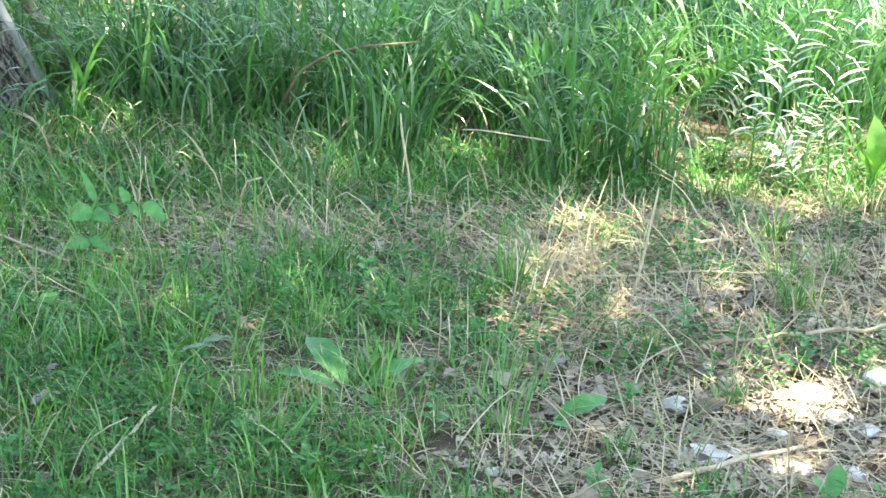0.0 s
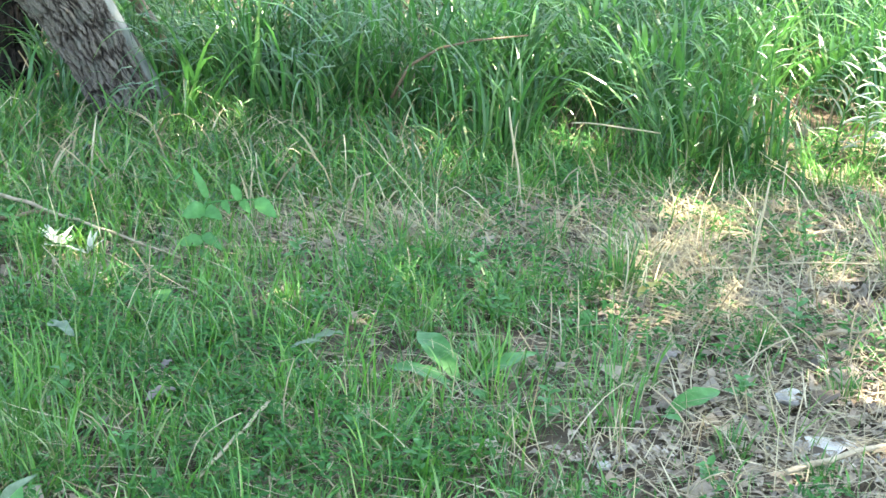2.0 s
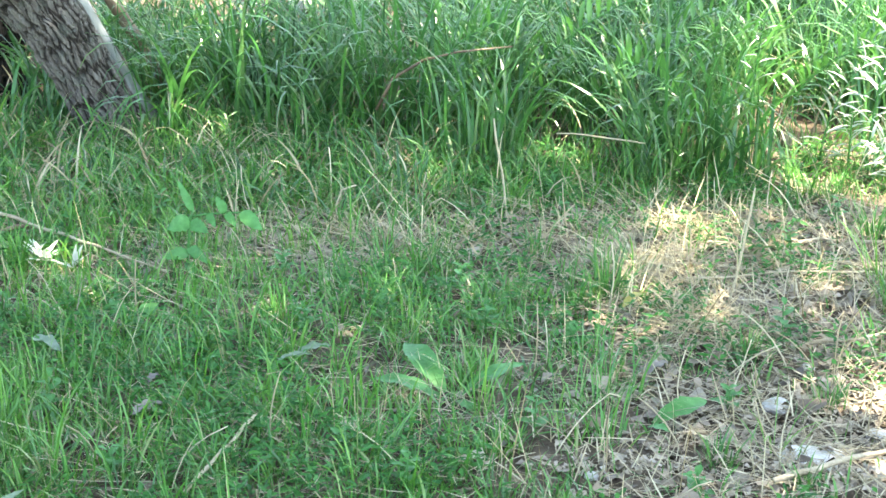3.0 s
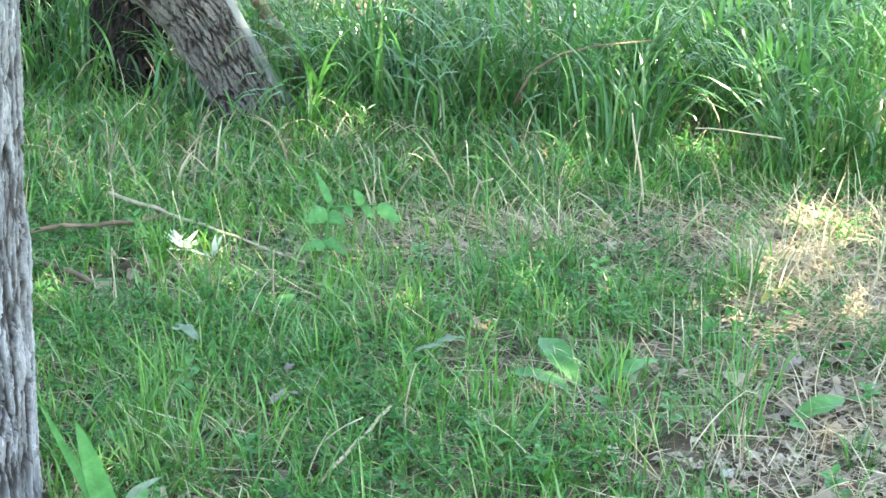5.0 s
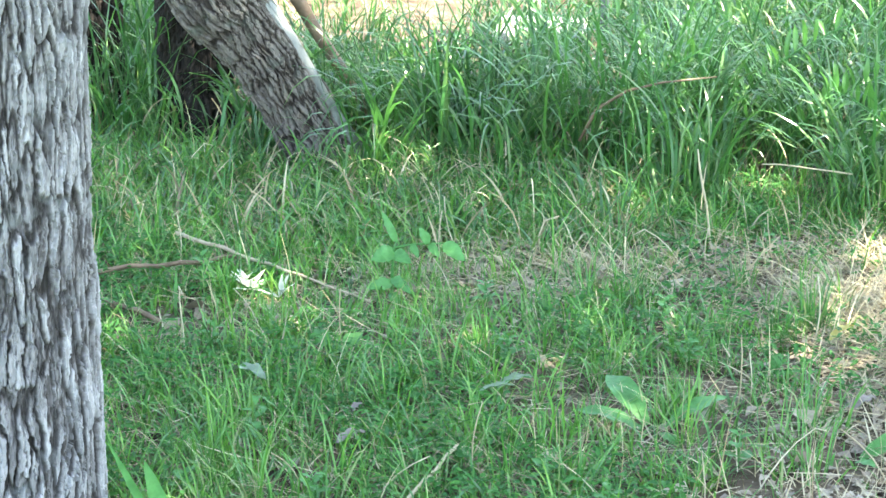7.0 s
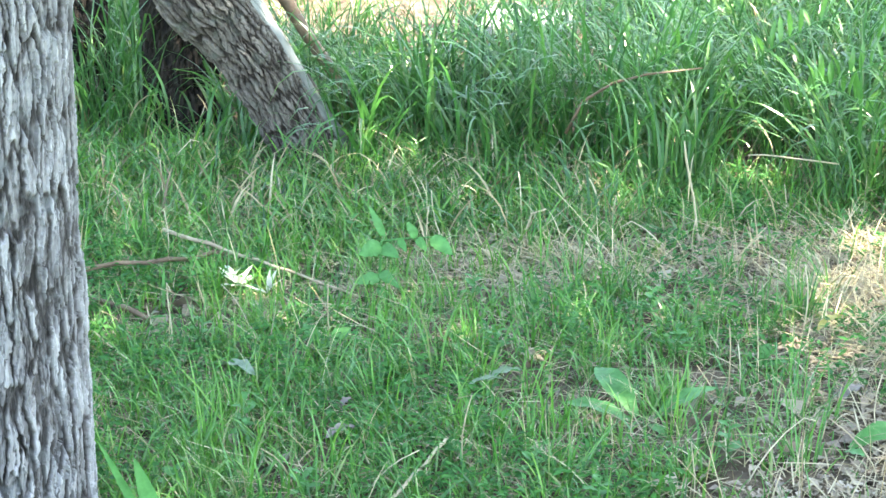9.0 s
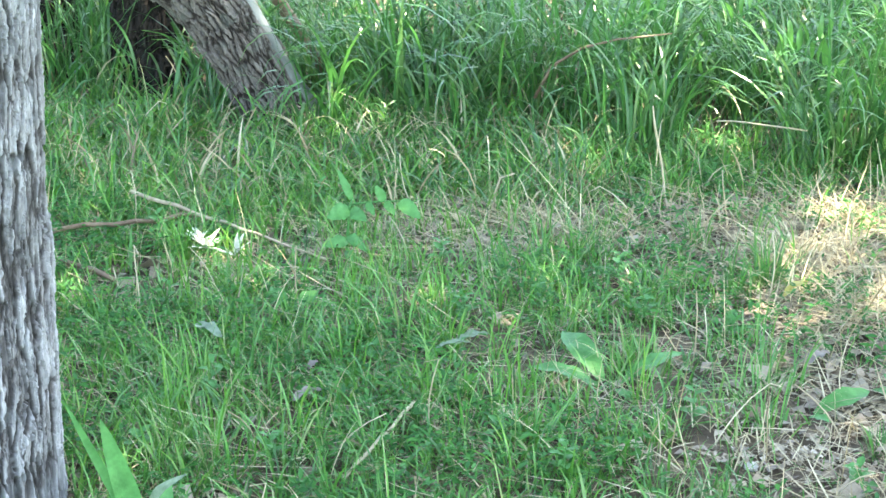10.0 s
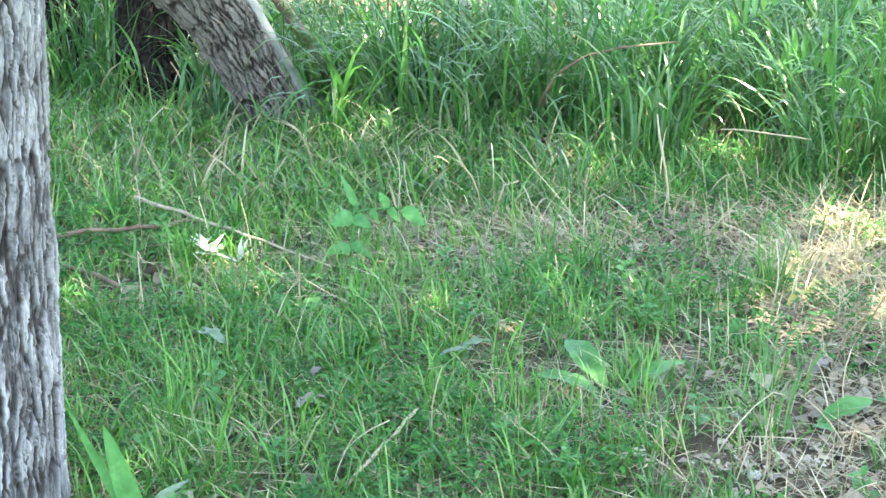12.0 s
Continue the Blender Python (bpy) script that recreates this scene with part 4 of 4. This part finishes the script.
def bent_grass():
    """Soft wide blades that lie over one another before the leaning tree."""
    for name, count, mat, label in (("bent_grass", 5500, M_TALL, "soft bent green grass lying in tangles"), ("bent_fresh_grass", 3000, M_FRESH, "bent fresh yellow-green grass in tangles"),
                                    ("bent_dry_grass", 2600, M_STRAW, "dry yellow blades lying in tangles")):
        x, y = rng.uniform(-1.7, 0.45, count), rng.uniform(3.9, 4.85, count)
        chance = smooth(3.85, 4.15, y) * smooth(0.45, -0.2, x) * smooth(0.25, 0.55, vnoise(x * 6, y * 6, 95)) * (1 - 0.7 * litter_at(x, y))
        keep = (rng.uniform(0, 1, count) < chance) & clear(x, y)
        x, y = x[keep], y[keep]
        n = len(x)
        me = blades(name, x, y, rng.uniform(0.06, 0.18, n), rng.uniform(0.003, 0.008, n), rng.uniform(0.15, 1.0, n), rng.uniform(0.4, 2.2, n), rng.uniform(0, 6.3, n), mat, 6, 1.4)
        stuff(name, me, label, "grass")


def far_grass():
    y = rng.uniform(6.6, 13, 9000)
    x = rng.uniform(-1, 1, 9000) * (0.45 * y)
    keep = (y > 6.9) | (glade_at(x, y) < 0.5)
    x, y = x[keep], y[keep]
    n = len(x)
    me = blades("far_grass", x, y, rng.uniform(0.12, 0.4, n), rng.uniform(0.006, 0.014, n), np.abs(rng.normal(0, 0.2, n)), rng.uniform(0.1, 2.0, n), rng.uniform(0, 6.3, n), M_TALL, 5)
    stuff("far_grass", me, "sunlit tall grass beyond the trees", "grass")


def meadow():
    """Grass all round, beside and behind the place."""
    x, y = rng.uniform(-7, 7, 70000), rng.uniform(-4, 12, 70000)
    keep = ((np.abs(x) > 0.36 * y + 0.25) | (y < 2.1)) & (rng.uniform(0, 1, len(x)) < smooth(0.2, 0.6, vnoise(x * 3, y * 3, 91))) & clear(x, y) & (np.hypot(x, y) > 0.35)
    x, y = x[keep], y[keep]
    n = len(x)
    L = rng.uniform(0.06, 0.18, n) * (1 + 1.2 * tall_at(x, y))
    me = blades("meadow_grass", x, y, L, rng.uniform(0.006, 0.014, n), np.abs(rng.normal(0, 0.4, n)), rng.uniform(0.1, 2.0, n), rng.uniform(0, 6.3, n), M_GRASS, 4)
    stuff("meadow_grass", me, "green meadow grass round the clearing", "grass")


def dry_blades():
    """Dead blades that stand and lean among the short green ones."""
    x, y = wedge(3900, 2.2, 4.3)
    keep = (rng.uniform(0, 1, len(x)) < 0.30 + 0.55 * smooth(0.4, 0.7, vnoise(x * 3.1, y * 3.1, 57))) & clear(x, y)
    x, y = x[keep], y[keep]
    n = len(x)
    me = blades("dry_blades", x, y, rng.gamma(4.0, 0.017, n) + 0.03, rng.uniform(0.0011, 0.0028, n), np.abs(rng.normal(0.6, 0.45, n)), rng.uniform(0.0, 1.3, n), rng.uniform(0, 6.3, n), M_GOLD, 5, 0.9)
    stuff("dry_blades", me, "dry straw-coloured blades among short green grass", "grass")


def herbs():
    x, y = wedge(8500, 2.2, 4.6)
    patch = vnoise(x * 4, y * 4, 71)
    keep = (rng.uniform(0, 1, len(x)) < smooth(0.30, 0.66, patch) * (1 - 0.55 * litter_at(x, y))) & clear(x, y)
    x, y = x[keep], y[keep]
    k = 9
    X, Y = np.repeat(x, k), np.repeat(y, k)
    n = len(X)
    a = rng.uniform(0, 2 * math.pi, n)
    h = rng.uniform(0.005, 0.055, n)
    r = rng.uniform(0.002, 0.016, n)
    p = np.stack([X + np.cos(a) * r, Y + np.sin(a) * r, height(X, Y) + h], -1)
    ahead = np.stack([np.cos(a), np.sin(a), rng.uniform(-0.3, 0.7, n)], -1)
    me = leaflets("herbs", p, ahead, rng.uniform(0.008, 0.028, n), rng.uniform(0.003, 0.009, n), M_FORB)
    stuff("herbs", me, "low leafy herbs growing through the grass", "herb")


def litter():
    # dead leaf scraps
    x, y = wedge(30000, 2.2, 4.7)
    keep = (rng.uniform(0, 1, len(x)) < 0.16 + 0.84 * litter_at(x, y)) & clear(x, y)
    x, y = x[keep], y[keep]
    n = len(x)
    a = rng.uniform(0, 2 * math.pi, n)
    p = np.stack([x, y, height(x, y) + rng.uniform(0.001, 0.012, n)], -1)
    ahead = np.stack([np.cos(a), np.sin(a), rng.normal(0, 0.25, n)], -1)
    size = rng.gamma(2.4, 0.0065, n) + 0.005
    me = leaflets("dead_leaves", p, ahead, size, size * rng.uniform(0.3, 0.8, n), M_LITTER, cup=0.3)
    stuff("dead_leaves", me, "brown and grey scraps of dead leaves on the soil", "litter")
    # straw lying about
    x, y = wedge(40000, 2.2, 4.6)
    keep = (rng.uniform(0, 1, len(x)) < 0.34 + 0.62 * litter_at(x, y) * smooth(0.2, 0.6, vnoise(x * 6, y * 6, 81))) & clear(x, y)
    x, y = x[keep], y[keep]
    n = len(x)
    me = blades("straw", x, y, rng.gamma(2.4, 0.023, n) + 0.015, rng.uniform(0.0012, 0.0038, n), rng.uniform(1.2, 1.6, n), rng.uniform(-0.3, 0.5, n), rng.uniform(0, 6.3, n), M_STRAW, 4, 0.8, 0.02)
    stuff("straw", me, "dry yellow straw strewn over the ground", "straw")
    # curled straw in loose heaps: x, y, half sizes, how many
    for cx, cy, a, b, n in ((0.54, 3.40, 0.15, 0.14, 430), (0.50, 3.70, 0.13, 0.14, 520), (0.62, 4.0, 0.22, 0.10, 520), (0.02, 3.86, 0.36, 0.12, 420), (-0.45, 4.42, 0.16, 0.14, 360), (0.95, 3.75, 0.25, 0.20, 300)):
        x, y = cx + a * rng.normal(0, 0.55, n), cy + b * rng.normal(0, 0.55, n)
        me = blades("straw_heap", x, y, rng.gamma(3.0, 0.026, n) + 0.02, rng.uniform(0.0011, 0.0030, n), rng.uniform(0.7, 1.5, n), rng.uniform(0.0, 1.6, n), rng.uniform(0, 6.3, n), M_GOLD, 6, 1.0, 0.016)
        stuff("straw_heap", me, "loose heap of curled golden straw on the ground", "straw")


def chips():
    """Pale stony crumbs in the sun spots, which they also whiten: x, y, half sizes, how many."""
    for cx, cy, a, b, n in ((0.84, 2.985, 0.16, 0.06, 380), (0.69, 2.79, 0.15, 0.06, 340), (0.27, 2.757, 0.06, 0.03, 70), (0.39, 2.78, 0.07, 0.03, 70), (1.0, 3.16, 0.12, 0.06, 160), (0.76, 3.13, 0.07, 0.04, 100),
                            (-0.58, 3.51, 0.05, 0.025, 50)):
        x, y = cx + a * rng.normal(0, 0.5, n), cy + b * rng.normal(0, 0.5, n)
        p = np.stack([x, y, height(x, y) + rng.uniform(0.004, 0.016, n)], -1)
        ahead = np.stack([rng.normal(0, 1, n), rng.normal(0, 1, n), rng.normal(0, 0.2, n)], -1)
        size = rng.gamma(2.2, 0.0030, n) + 0.003
        stuff("stone_chips", leaflets("stone_chips", p, ahead, size, size * rng.uniform(0.6, 1.0, n), M_CHIP, cup=0.35), "pale stony crumbs scattered on the litter", "gravel")


def dry_stems():
    """Single dry stems that still stand, in six shapes."""
    r = random.Random(31)
    shapes = []
    for k in range(6):
        lean, bow = r.uniform(0.2, 1.0), r.uniform(-0.4, 0.6)
        pts = [(math.sin(lean + bow * q) * q, 0.02 * math.sin(q * 5 + k), math.cos(lean + bow * q) * q) for q in (0, 0.25, 0.5, 0.75, 1.0)]
        if k % 3 == 0:
            pts.append((pts[-1][0] + 0.16, 0.03, pts[-1][2] - 0.06))
        v, f = tube(pts, [0.010, 0.010, 0.009, 0.008, 0.007, 0.006][:len(pts)], 5)
        shapes.append(mesh("dry_stem", v, f, M_STEM, True))
    x, y = wedge(1400, 2.3, 4.45)
    keep = (rng.uniform(0, 1, len(x)) < 0.08 + 0.30 * litter_at(x, y)) & clear(x, y)
    for px, py in list(zip(x[keep], y[keep]))[:280]:
        ob = new("dry_stem", r.choice(shapes))
        size = r.uniform(0.05, 0.15)
        ob.matrix_world = pose(px, py, gz(px, py) - 0.004, 0, 0, r.uniform(0, 360)) @ Matrix.Diagonal((size, size, size, 1))
        tagged(ob, "thin pale dry stem standing in the grass", "stem", "dry stems in the grass")


def loose_leaves():
    """Larger dead leaves that lie on the litter one by one."""
    r = random.Random(32)
    shapes = [leaf_mesh("dead_leaf", (0, 0, 0.004), (1, 0, r.uniform(0.0, 0.2)), r.uniform(0.35, 0.7), M_LOOSE, r.uniform(0.02, 0.15), r.uniform(0.1, 0.4), wave=0.12, n=6) for _ in range(6)]
    x, y = wedge(1500, 2.3, 4.3)
    keep = (rng.uniform(0, 1, len(x)) < 0.03 + 0.30 * litter_at(x, y)) & clear(x, y)
    for px, py in list(zip(x[keep], y[keep]))[:170]:
        ob = new("dead_leaf", r.choice(shapes))
        size = r.uniform(0.015, 0.034)
        ob.matrix_world = pose(px, py, gz(px, py) + r.uniform(0.004, 0.014), r.uniform(-25, 25), r.uniform(-20, 20), r.uniform(0, 360)) @ Matrix.Diagonal((size, size, size, 1))
        tagged(ob, "curled brown dead leaf lying on the litter", "leaf", "dead leaves on the litter")


def seedlings():
    """Young herbs: a stem with small leaves round it."""
    r = random.Random(33)
    spots = [(-0.02, 3.42), (-0.16, 3.30), (-0.55, 2.95), (-0.08, 2.78), (0.12, 3.55), (0.22, 2.88), (-0.30, 3.10), (-0.42, 2.70), (0.70, 3.36), (0.55, 3.02), (0.90, 3.25), (-0.70, 3.35),
             (0.45, 2.68), (-0.22, 3.62), (-0.80, 3.75), (0.35, 4.05), (0.95, 4.1), (0.02, 2.66), (-0.62, 2.72), (0.80, 3.85), (-0.5, 4.0), (0.16, 3.33)]
    first = []
    for k in range(3):
        t = base("seedling", (0, 0, 0), "young leafy herb growing through the grass", "herb", "young herbs in the grass")
        h = 0.045 + 0.012 * k
        v, f = tube([(0, 0, -0.004), (0.004, 0, h * 0.5), (0.0, 0.003, h)], [0.0016, 0.0014, 0.001], 5)
        part("stem", mesh("stem", v, f, M_LEAF, True), t)
        for q in range(8):
            a, z = q * 2.4 + k, h * (0.25 + 0.75 * q / 7)
            L = 0.034 - 0.014 * q / 7
            tip = (math.cos(a) * L, math.sin(a) * L, z + L * r.uniform(-0.1, 0.5))
            part("leaf", leaf_mesh("leaf", (0, 0, z), tip, L * 0.55, M_LEAF, 0.08, 0.12, n=5), t)
        first.append(t)
    for k, (x, y) in enumerate(spots):
        m = pose(x, y, gz(x, y), 0, 0, 57 * k)
        if k < 3:
            first[k].matrix_basis = m
        else:
            copy_thing(first[k % 3], m)


short_grass()
dry_blades()
tall_grass()
bent_grass()
far_grass()
meadow()
herbs()
litter()
chips()
dry_stems()
loose_leaves()
seedlings()
